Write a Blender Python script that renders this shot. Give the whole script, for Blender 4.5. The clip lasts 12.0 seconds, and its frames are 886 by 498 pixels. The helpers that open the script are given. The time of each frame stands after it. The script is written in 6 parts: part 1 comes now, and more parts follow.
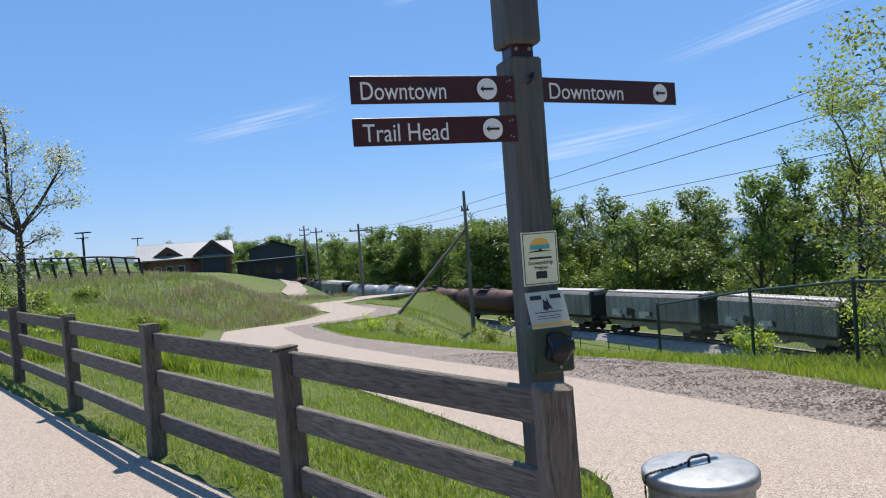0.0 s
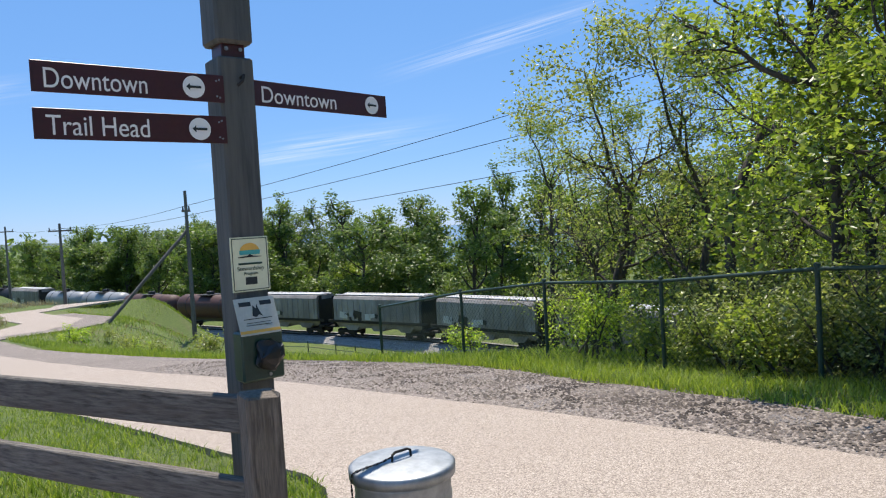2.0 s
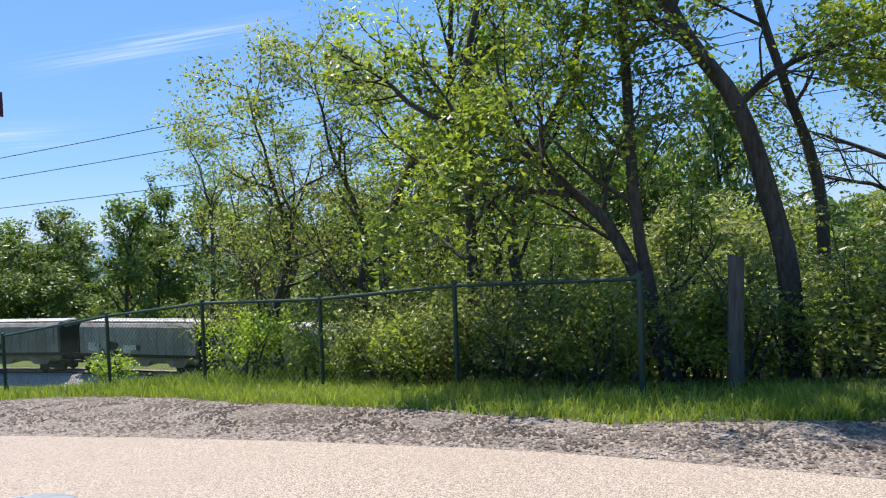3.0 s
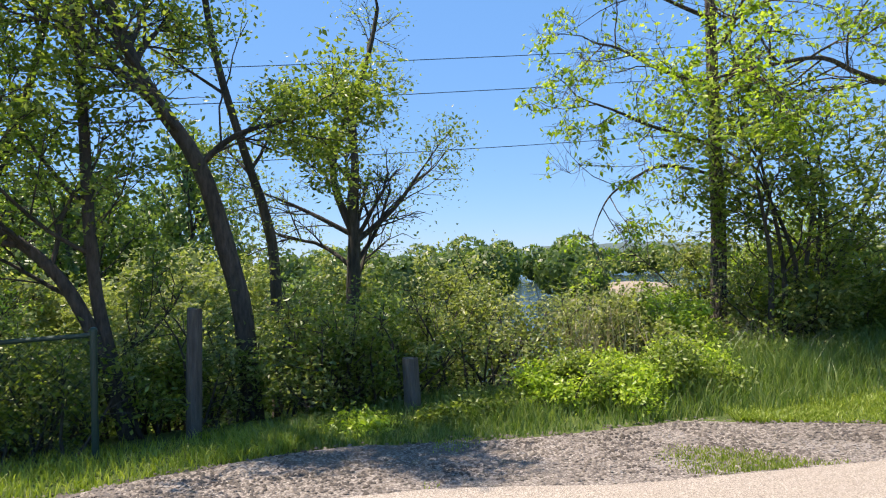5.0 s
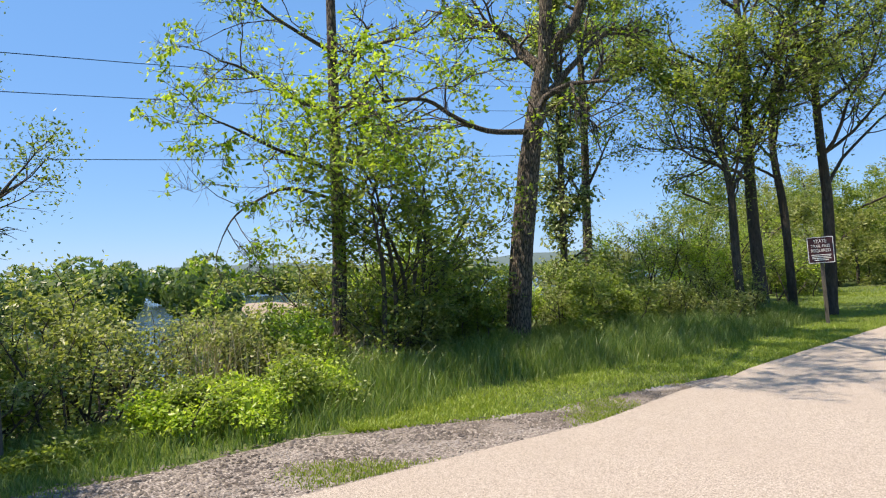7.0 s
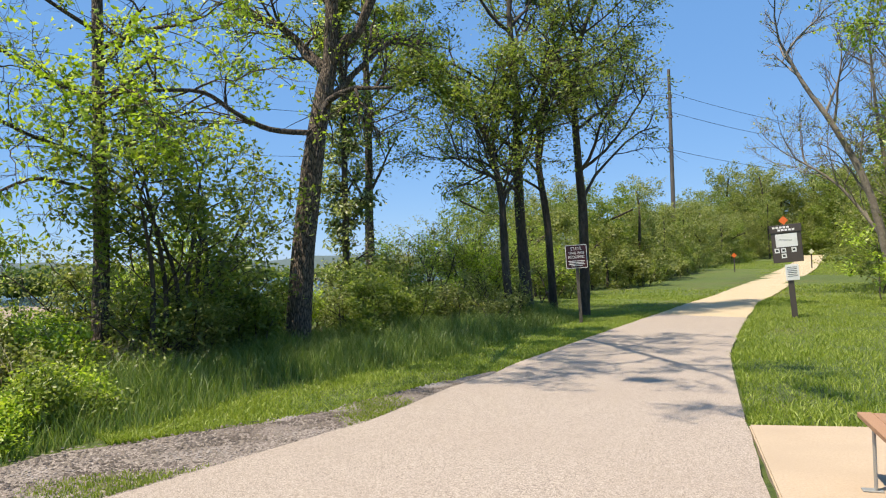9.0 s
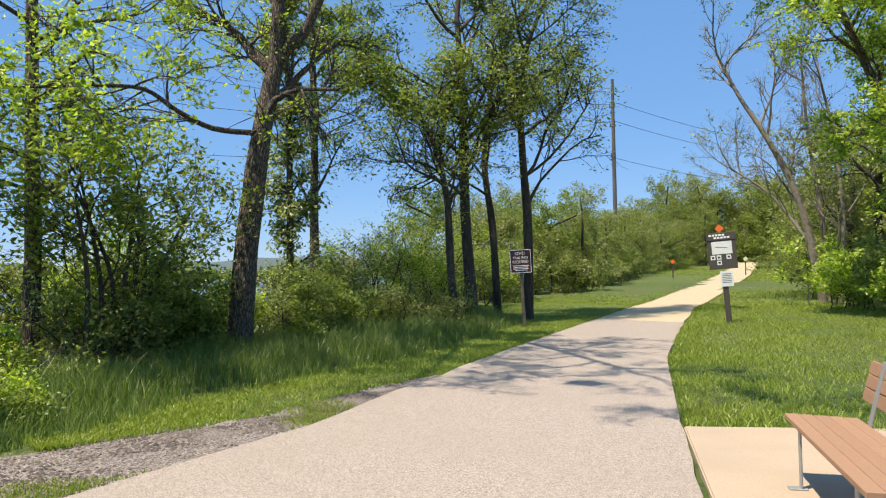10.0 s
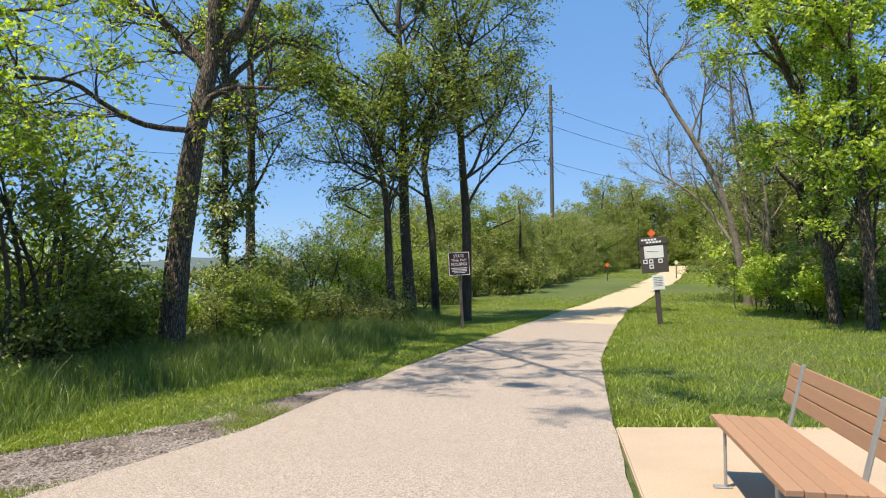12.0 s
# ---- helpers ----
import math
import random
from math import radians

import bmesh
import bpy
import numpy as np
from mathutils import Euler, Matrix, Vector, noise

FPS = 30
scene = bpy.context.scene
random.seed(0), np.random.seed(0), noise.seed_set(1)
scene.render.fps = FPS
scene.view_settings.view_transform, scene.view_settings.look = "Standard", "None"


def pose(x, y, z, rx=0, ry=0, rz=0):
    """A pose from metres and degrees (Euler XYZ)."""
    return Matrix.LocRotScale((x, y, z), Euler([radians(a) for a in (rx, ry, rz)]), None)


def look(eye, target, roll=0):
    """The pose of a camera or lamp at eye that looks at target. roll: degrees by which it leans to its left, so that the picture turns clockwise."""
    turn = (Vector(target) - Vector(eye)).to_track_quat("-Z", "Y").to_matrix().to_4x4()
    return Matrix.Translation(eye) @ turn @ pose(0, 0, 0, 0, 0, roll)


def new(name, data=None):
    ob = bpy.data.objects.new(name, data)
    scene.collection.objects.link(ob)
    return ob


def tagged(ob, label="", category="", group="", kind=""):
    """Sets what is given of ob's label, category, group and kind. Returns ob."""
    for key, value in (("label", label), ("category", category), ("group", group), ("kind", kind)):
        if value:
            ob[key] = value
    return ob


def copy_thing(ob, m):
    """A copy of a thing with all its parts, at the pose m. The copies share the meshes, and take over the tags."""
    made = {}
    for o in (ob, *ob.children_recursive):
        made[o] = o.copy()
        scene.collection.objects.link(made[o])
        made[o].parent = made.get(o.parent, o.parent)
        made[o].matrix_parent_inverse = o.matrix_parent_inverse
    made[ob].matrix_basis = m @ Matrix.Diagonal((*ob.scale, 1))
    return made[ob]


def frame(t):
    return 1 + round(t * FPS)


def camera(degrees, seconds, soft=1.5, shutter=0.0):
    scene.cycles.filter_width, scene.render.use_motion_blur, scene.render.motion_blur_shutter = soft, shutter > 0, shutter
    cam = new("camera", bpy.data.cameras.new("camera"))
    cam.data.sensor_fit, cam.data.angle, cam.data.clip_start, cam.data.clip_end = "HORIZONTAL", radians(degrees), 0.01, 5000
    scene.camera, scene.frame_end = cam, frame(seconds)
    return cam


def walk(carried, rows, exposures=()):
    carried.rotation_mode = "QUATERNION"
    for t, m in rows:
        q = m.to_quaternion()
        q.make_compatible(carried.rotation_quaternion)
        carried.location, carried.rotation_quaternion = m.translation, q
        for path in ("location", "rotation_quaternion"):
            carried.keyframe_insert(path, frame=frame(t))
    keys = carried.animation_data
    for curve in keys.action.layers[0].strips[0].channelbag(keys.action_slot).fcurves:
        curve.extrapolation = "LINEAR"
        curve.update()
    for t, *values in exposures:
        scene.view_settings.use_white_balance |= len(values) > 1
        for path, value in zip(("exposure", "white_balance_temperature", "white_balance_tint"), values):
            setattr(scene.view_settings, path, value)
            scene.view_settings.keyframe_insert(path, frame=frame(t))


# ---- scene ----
cam = camera(62.77, 12.0, 1.15)
EYE = 1.55
# seconds, x, y, z over the first eye, yaw, pitch, roll
PATH = [
    (0.0, 0.000, 0.000, 0.000, 0.000, -0.878, 4.311),
    (0.5, 0.003, 0.000, -0.001, -1.172, -1.287, 4.247),
    (1.0, 0.009, 0.003, -0.002, -4.514, -1.651, 4.110),
    (1.5, 0.032, -0.008, 0.001, -10.975, -1.913, 3.871),
    (2.0, 0.069, -0.030, 0.003, -21.173, -2.007, 3.370),
    (2.5, 0.102, -0.046, 0.002, -33.783, -2.012, 2.798),
    (3.0, 0.120, -0.069, 0.002, -47.115, -1.792, 2.167),
    (3.5, 0.123, -0.086, 0.002, -59.579, -1.035, 1.253),
    (5.5, 0.038, -0.320, 0.012, -94.239, 1.329, 1.845),
    (6.0, 0.048, -0.354, 0.011, -101.642, 1.604, 1.830),
    (6.5, 0.045, -0.376, 0.010, -108.718, 1.719, 1.910),
    (7.0, 0.056, -0.396, 0.008, -115.134, 1.720, 2.128),
    (7.5, 0.082, -0.419, 0.004, -120.770, 1.647, 2.217),
    (9.5, -0.035, -0.419, -0.021, -134.386, 1.497, 1.209),
    (10.0, -0.034, -0.411, -0.019, -136.312, 1.638, 0.975),
    (10.5, -0.046, -0.412, -0.014, -137.839, 1.784, 0.892),
    (11.0, -0.048, -0.422, -0.008, -139.120, 1.814, 0.789),
    (11.5, -0.048, -0.425, -0.003, -140.189, 1.757, 0.719),
    (12.0, -0.039, -0.417, -0.003, -141.120, 1.688, 0.601),
]
walk(cam, [(t, pose(x, y, EYE + z, 90 + pitch, roll, yaw)) for t, x, y, z, yaw, pitch, roll in PATH], [(0.0, 0.38, 6550, 12.5), (2.0, 0.46, 6550, 12.5), (3.5, 0.70, 6650, 14), (6.0, 0.75, 7050, 14), (7.5, 0.64, 7050, 13), (9.5, 0.55, 7100, 12), (12.0, 0.57, 7100, 12)])

# ---- daylight ----
SUN_EL, SUN_AZ = 67.0, 77.0  # degrees; azimuth from +x towards +y
world = bpy.data.worlds.new("sky")
scene.world = world
world.use_nodes = True
wn = world.node_tree
sky = wn.nodes.new("ShaderNodeTexSky")
sky.sky_type = "NISHITA"
sky.sun_disc = False
sky.sun_elevation = radians(SUN_EL)
sky.sun_rotation = radians(90 - SUN_AZ)
sky.air_density, sky.dust_density, sky.ozone_density = 0.9, 0.05, 4.0
sky.altitude = 300
wn.nodes["Background"].inputs["Strength"].default_value = 0.105
blue = wn.nodes.new("ShaderNodeMix")  # clear dry air: a deeper, more even blue
blue.data_type = "RGBA"
blue.inputs["Factor"].default_value = 0.6
blue.inputs[7].default_value = (0.95, 2.9, 6.6, 1)
wn.links.new(sky.outputs["Color"], blue.inputs[6])
wn.links.new(blue.outputs[2], wn.nodes["Background"].inputs["Color"])
sun_data = bpy.data.lights.new("sun", "SUN")
sun_data.energy, sun_data.angle, sun_data.color = 5.0, radians(0.53), (1.0, 0.93, 0.81)
sun = new("sun", sun_data)
sx, sy, sz = math.cos(radians(SUN_AZ)) * math.cos(radians(SUN_EL)), math.sin(radians(SUN_AZ)) * math.cos(radians(SUN_EL)), math.sin(radians(SUN_EL))
sun.matrix_world = look((60 * sx, 60 * sy, 60 * sz), (0, 0, 0))
# ---- materials ----
def material(name, rough=0.6, metal=0.0):
    m = bpy.data.materials.new(name)
    m.use_nodes = True
    b = m.node_tree.nodes["Principled BSDF"]
    b.inputs["Roughness"].default_value, b.inputs["Metallic"].default_value = rough, metal
    return m, m.node_tree, b


def node(nt, kind, **inputs):
    n = nt.nodes.new(kind)
    for key, value in inputs.items():
        n.inputs[key.replace("_", " ")].default_value = value
    return n


def ramp(nt, source, stops):
    r = nt.nodes.new("ShaderNodeValToRGB")
    els = r.color_ramp.elements
    while len(els) < len(stops):
        els.new(0.5)
    for e, (at, c) in zip(els, stops):
        e.position, e.color = at, (*c, 1)
    nt.links.new(source, r.inputs["Fac"])
    return r.outputs["Color"]


def coords(nt, scale=(1, 1, 1), kind="Object"):
    tc = nt.nodes.new("ShaderNodeTexCoord")
    mp = nt.nodes.new("ShaderNodeMapping")
    mp.inputs["Scale"].default_value = scale
    nt.links.new(tc.outputs[kind], mp.inputs["Vector"])
    return mp.outputs["Vector"]


def noise_tex(nt, vec, scale, detail=4.0, rough=0.55):
    n = node(nt, "ShaderNodeTexNoise", Scale=scale, Detail=detail, Roughness=rough)
    nt.links.new(vec, n.inputs["Vector"])
    return n.outputs["Fac"]


def mix(nt, fac, a, b, blend="MIX"):
    m = nt.nodes.new("ShaderNodeMix")
    m.data_type, m.blend_type = "RGBA", blend
    for sock, v in (("Factor", fac), (6, a), (7, b)):
        s = m.inputs[sock]
        if isinstance(v, bpy.types.NodeSocket):
            nt.links.new(v, s)
        else:
            s.default_value = v if isinstance(v, float) else (*v, 1)
    return m.outputs[2]


def bump(nt, bsdf, source, strength, distance=0.01):
    b = node(nt, "ShaderNodeBump", Strength=strength, Distance=distance)
    nt.links.new(source, b.inputs["Height"])
    nt.links.new(b.outputs["Normal"], bsdf.inputs["Normal"])


def two_scale(name, dark, light, fine, broad, rough=0.8, metal=0.0, relief=0.3, stretch=(1, 1, 1), stain=None, depth=0.01, rand=0.0):
    """A surface with fine grain between two colours, broad stains and matching relief."""
    m, nt, b = material(name, rough, metal)
    v = coords(nt, stretch)
    f = noise_tex(nt, v, fine, 6.0, 0.65)
    g = noise_tex(nt, v, broad, 3.0)
    c = ramp(nt, f, [(0.3, dark), (0.7, light)])
    s = stain or tuple(0.55 * k for k in dark)
    k = ramp(nt, g, [(0.42, (0, 0, 0)), (0.72, (0.75, 0.75, 0.75))])
    c = mix(nt, k, c, s)
    if rand:
        o = nt.nodes.new("ShaderNodeObjectInfo")
        w = ramp(nt, o.outputs["Random"], [(0, (1 - rand,) * 3), (1, (1 + rand,) * 3)])
        c = mix(nt, 1.0, c, w, "MULTIPLY")
    nt.links.new(c, b.inputs["Base Color"])
    bump(nt, b, f, relief, depth)
    return m


def leaf_material(name, a, b_, c_, shine=0.38, through_it=0.5, tint=(1.34, 1.42, 0.7)):
    m, nt, b = material(name, shine)
    g = nt.nodes.new("ShaderNodeNewGeometry")
    col = ramp(nt, g.outputs["Random Per Island"], [(0.0, a), (0.5, b_), (1.0, c_)])
    nt.links.new(col, b.inputs["Base Color"])
    b.inputs["Specular IOR Level"].default_value = 0.5
    t = nt.nodes.new("ShaderNodeBsdfTranslucent")
    bright = mix(nt, 1.0, col, tint, "MULTIPLY")
    nt.links.new(bright, t.inputs["Color"])
    mx = nt.nodes.new("ShaderNodeMixShader")
    mx.inputs[0].default_value = through_it
    nt.links.new(b.outputs[0], mx.inputs[1])
    nt.links.new(t.outputs[0], mx.inputs[2])
    nt.links.new(mx.outputs[0], nt.nodes["Material Output"].inputs["Surface"])
    return m


def plain(name, colour, rough=0.6, metal=0.0, wear=0.25, scale=8.0, relief=0.1):
    return two_scale(name, tuple(k * (1 - wear) for k in colour), tuple(k * (1 + 0.5 * wear) for k in colour), scale * 8, scale * 0.4, rough, metal, relief,
                     stain=tuple(k * (1 - 1.2 * wear) for k in colour), depth=0.003)


def speckled(name, cell, colours, rough=0.9, broad=0.6, stain=(0.2, 0.18, 0.15), relief=0.6, stain_amount=0.4):
    """Stone chips: small cells of several colours, with broad stains."""
    m, nt, b = material(name, rough)
    v = coords(nt)
    vo = node(nt, "ShaderNodeTexVoronoi", Scale=1.0 / cell)
    nt.links.new(v, vo.inputs["Vector"])
    sep = nt.nodes.new("ShaderNodeSeparateColor")
    nt.links.new(vo.outputs["Color"], sep.inputs["Color"])
    n = len(colours) - 1
    c = ramp(nt, sep.outputs[0], [(i / n, k) for i, k in enumerate(colours)])
    edge = ramp(nt, vo.outputs["Distance"], [(0.35, (1, 1, 1)), (0.75, (0.6, 0.58, 0.55))])
    c = mix(nt, 1.0, c, edge, "MULTIPLY")
    g = noise_tex(nt, v, broad, 5.0)
    k = ramp(nt, g, [(0.45, (0, 0, 0)), (0.75, (stain_amount,) * 3)])
    c = mix(nt, k, c, stain)
    nt.links.new(c, b.inputs["Base Color"])
    bump(nt, b, vo.outputs["Distance"], relief, -cell * 0.5)
    return m


PAVE = speckled("chip_sealed_asphalt", 0.0085, [(0.20, 0.163, 0.135), (0.35, 0.295, 0.248), (0.44, 0.375, 0.318), (0.55, 0.475, 0.41)], broad=0.5, stain=(0.30, 0.245, 0.20), relief=0.15, stain_amount=0.5)
LIME = speckled("crushed_limestone", 0.018, [(0.42, 0.33, 0.2), (0.58, 0.47, 0.31), (0.66, 0.56, 0.39)], stain=(0.45, 0.34, 0.2))
GRAVEL = speckled("brown_gravel", 0.016, [(0.09, 0.075, 0.066), (0.19, 0.157, 0.137), (0.28, 0.235, 0.205), (0.42, 0.37, 0.33)], broad=0.8, stain=(0.11, 0.09, 0.07), relief=0.6)
STONE = speckled("loose_stone", 0.4, [(0.08, 0.066, 0.058), (0.16, 0.13, 0.11), (0.24, 0.2, 0.17), (0.36, 0.32, 0.29)], relief=0.1)
SLAB = two_scale("tan_concrete", (0.38, 0.29, 0.20), (0.47, 0.37, 0.265), 60, 0.9, 0.85, relief=0.15, stain=(0.36, 0.28, 0.2))


def soil_material():
    m, nt, b = material("turf", 0.95)
    v = coords(nt)
    f = noise_tex(nt, v, 9.0, 8.0, 0.7)
    c = ramp(nt, f, [(0.34, (0.04, 0.065, 0.010)), (0.5, (0.10, 0.14, 0.022)), (0.68, (0.15, 0.182, 0.04))])
    g = noise_tex(nt, v, 0.33, 6.0, 0.6)
    dry = ramp(nt, g, [(0.52, (0, 0, 0)), (0.72, (0.75, 0.75, 0.75))])
    c = mix(nt, dry, c, (0.14, 0.115, 0.055))
    h = noise_tex(nt, v, 0.06, 3.0)
    dark = ramp(nt, h, [(0.4, (0, 0, 0)), (0.65, (0.5, 0.5, 0.5))])
    c = mix(nt, dark, c, (0.035, 0.07, 0.012))
    nt.links.new(c, b.inputs["Base Color"])
    bump(nt, b, f, 0.9, 0.08)
    return m


TURF = soil_material()
GRASS = leaf_material("grass_blades", (0.10, 0.165, 0.022), (0.20, 0.275, 0.036), (0.36, 0.40, 0.10), 0.5, 0.4)
MEADOW = leaf_material("tall_meadow_grass", (0.075, 0.135, 0.025), (0.135, 0.205, 0.045), (0.27, 0.32, 0.11), 0.45, 0.4)
LAWN = leaf_material("lawn_blades", (0.15, 0.215, 0.024), (0.24, 0.31, 0.04), (0.37, 0.42, 0.09), 0.5, 0.4)
STRAW = leaf_material("dry_stalks", (0.28, 0.22, 0.13), (0.38, 0.31, 0.2), (0.5, 0.43, 0.3), 0.7, 0.15)
LEAF_MID = leaf_material("leaves_mid_green", (0.098, 0.15, 0.025), (0.175, 0.235, 0.04), (0.32, 0.36, 0.095))
# palest stop puts glints of glossy leaves into the colour
LEAF_DARK = leaf_material("leaves_deep_green", (0.10, 0.135, 0.036), (0.19, 0.23, 0.07), (0.46, 0.48, 0.27), shine=0.3)
LEAF_NEW = leaf_material("leaves_new_yellow_green", (0.17, 0.26, 0.022), (0.31, 0.42, 0.045), (0.50, 0.58, 0.10))
LEAF_OLIVE = leaf_material("leaves_olive", (0.12, 0.15, 0.035), (0.21, 0.24, 0.065), (0.37, 0.38, 0.16))
LEAF_PALE = leaf_material("blossom_and_pale_leaves", (0.24, 0.27, 0.13), (0.42, 0.43, 0.33), (0.62, 0.60, 0.55), tint=(1.1, 1.15, 0.95))
LEAF_FAR = leaf_material("leaves_far_woods", (0.068, 0.115, 0.03), (0.115, 0.175, 0.042), (0.19, 0.25, 0.07))
def bark_material(name, groove, ridge, pale, width=0.035):
    """Long interlaced ridges with dark grooves between them."""
    m, nt, b = material(name, 0.95)
    v = coords(nt, (1 / width, 1 / width, 0.22 / width))
    warp = node(nt, "ShaderNodeTexNoise", Scale=0.6, Detail=3.0)
    nt.links.new(v, warp.inputs["Vector"])
    add = nt.nodes.new("ShaderNodeVectorMath")
    nt.links.new(v, add.inputs[0])
    nt.links.new(warp.outputs["Color"], add.inputs[1])
    vo = node(nt, "ShaderNodeTexVoronoi", Scale=1.0)
    vo.feature = "DISTANCE_TO_EDGE"
    nt.links.new(add.outputs[0], vo.inputs["Vector"])
    c = ramp(nt, vo.outputs["Distance"], [(0.02, groove), (0.16, ridge), (0.5, pale)])
    f = noise_tex(nt, v, 3.0, 5.0)
    c = mix(nt, 1.0, c, ramp(nt, f, [(0.3, (0.65, 0.65, 0.65)), (0.7, (1.2, 1.2, 1.2))]), "MULTIPLY")
    nt.links.new(c, b.inputs["Base Color"])
    bump(nt, b, vo.outputs["Distance"], 1.0, 0.05)
    return m


BARK = bark_material("furrowed_bark", (0.03, 0.023, 0.017), (0.16, 0.122, 0.09), (0.28, 0.222, 0.17))
BARK_DARK = two_scale("dark_bark", (0.035, 0.028, 0.022), (0.125, 0.102, 0.082), 6, 0.8, 0.95, relief=0.9, stretch=(4, 4, 1), depth=0.03)
TWIG = two_scale("grey_twigs", (0.16, 0.13, 0.10), (0.32, 0.28, 0.23), 20, 2, 0.9)
RAIL_WOOD = two_scale("weathered_fence_wood", (0.03, 0.026, 0.022), (0.22, 0.195, 0.165), 7, 1.6, 0.88, relief=0.7, stretch=(1.2, 14, 14), stain=(0.10, 0.08, 0.065), rand=0.15)
POST_WOOD = two_scale("weathered_post_wood", (0.04, 0.033, 0.026), (0.23, 0.19, 0.15), 7, 1.4, 0.9, relief=0.6, stretch=(14, 14, 1.2), stain=(0.12, 0.095, 0.07), rand=0.15)
SIGN_POST = two_scale("stained_grey_timber", (0.045, 0.048, 0.047), (0.10, 0.102, 0.095), 5, 1.2, 0.75, relief=0.3, stretch=(12, 12, 0.8), stain=(0.11, 0.105, 0.09))
OLD_POST = two_scale("bleached_post_wood", (0.07, 0.06, 0.05), (0.16, 0.14, 0.12), 6, 1.4, 0.92, relief=0.6, stretch=(12, 12, 1))
MAROON = plain("maroon_sign_sheet", (0.055, 0.010, 0.012), 0.38, 0, 0.2)
WHITE = plain("white_sheeting", (0.78, 0.78, 0.74), 0.5, 0, 0.1)
LETTER = plain("white_lettering", (0.82, 0.80, 0.76), 0.5, 0, 0.05)
PAPER = plain("weathered_notice_sheet", (0.5, 0.49, 0.41), 0.6, 0, 0.12)
CREAM = plain("cream_sign_sheet", (0.72, 0.72, 0.50), 0.45, 0, 0.08)
DARK_GREEN = plain("dark_green_enamel", (0.012, 0.045, 0.03), 0.4, 0, 0.25)
FENCE_GREEN = plain("green_vinyl_fence_pipe", (0.02, 0.05, 0.036), 0.45, 0, 0.2)
BLACK = plain("black_plastic", (0.008, 0.008, 0.009), 0.35, 0, 0.2)
INK = plain("dark_ink", (0.02, 0.025, 0.025), 0.7, 0, 0.1)
GOLD = plain("golden_ink", (0.75, 0.42, 0.08), 0.6, 0, 0.1)
TEAL = plain("teal_ink", (0.06, 0.36, 0.33), 0.6, 0, 0.1)
ORANGE = plain("orange_reflector", (0.85, 0.17, 0.03), 0.5, 0, 0.08)
BROWN_BOARD = plain("brown_sign_board", (0.075, 0.06, 0.05), 0.6, 0, 0.2)
ZINC = two_scale("galvanised_steel", (0.22, 0.24, 0.25), (0.38, 0.40, 0.415), 16, 3, 0.52, 0.85, 0.12, stain=(0.28, 0.30, 0.31), depth=0.004)
GREY_STEEL = plain("grey_painted_steel", (0.36, 0.37, 0.36), 0.45, 0.4, 0.1)
DECK = two_scale("tan_recycled_planks", (0.27, 0.15, 0.085), (0.38, 0.22, 0.13), 50, 2, 0.7, relief=0.2, stretch=(0.5, 6, 6), rand=0.05, stain=(0.30, 0.18, 0.11))
POLE_WOOD = two_scale("utility_pole_wood", (0.10, 0.085, 0.07), (0.22, 0.19, 0.165), 5, 0.6, 0.9, stretch=(8, 8, 0.6))
CAR_GREY = two_scale("hopper_grey_paint", (0.25, 0.225, 0.205), (0.37, 0.34, 0.31), 2.5, 0.35, 0.65, relief=0.05, stain=(0.12, 0.10, 0.085), stretch=(1, 1, 0.4))
CAR_ROOF = plain("hopper_roof_pale", (0.55, 0.54, 0.52), 0.5, 0, 0.2, 1.0)
CAR_DARK = plain("railcar_black", (0.02, 0.02, 0.022), 0.5, 0, 0.3, 1.0)
CAR_RUST = plain("railcar_oxide_red", (0.075, 0.03, 0.024), 0.65, 0, 0.3, 1.0)
CAR_TANK = plain("tank_car_grey", (0.30, 0.31, 0.32), 0.45, 0, 0.25, 1.0)
STEEL_DARK = plain("dark_iron", (0.03, 0.028, 0.026), 0.6, 0.5, 0.3)
BALLAST = speckled("track_ballast", 0.08, [(0.15, 0.14, 0.135), (0.3, 0.29, 0.28), (0.42, 0.41, 0.40)])
BRICK = plain("red_brick", (0.30, 0.125, 0.09), 0.85, 0, 0.3, 1.0)
METAL_ROOF = plain("pale_metal_roof", (0.27, 0.28, 0.285), 0.4, 0.3, 0.06, 0.5)
NAVY = plain("dark_cladding", (0.022, 0.026, 0.034), 0.5, 0, 0.2, 0.5)
BROWN_TRIM = plain("brown_timber_trim", (0.09, 0.055, 0.035), 0.7, 0, 0.2)
SAND = two_scale("river_sand", (0.27, 0.205, 0.145), (0.36, 0.28, 0.2), 0.3, 0.03, 0.95, relief=0.2)
# wooded hill green with the distance haze mixed into its base colour
HILL = two_scale("haze_tinted_wooded_hill", (0.07, 0.10, 0.095), (0.09, 0.125, 0.115), 0.05, 0.004, 1.0, stain=(0.08, 0.115, 0.115))


def water_material():
    m, nt, b = material("river_water", 0.12)
    b.inputs["Base Color"].default_value = (0.035, 0.06, 0.075, 1)
    b.inputs["IOR"].default_value = 1.33
    v = coords(nt, (1, 1, 1))
    f = noise_tex(nt, v, 0.7, 4.0, 0.6)
    bump(nt, b, f, 0.5, 0.25)
    return m


def glass_material():
    m, nt, b = material("dark_window_glass", 0.08)
    b.inputs["Base Color"].default_value = (0.02, 0.025, 0.03, 1)
    return m


WATER_MAT, GLASS = water_material(), glass_material()
# ---- the lie of the land ----
def sstep(a, b, v):
    k = min(1.0, max(0.0, (v - a) / (b - a)))
    return k * k * (3 - 2 * k)


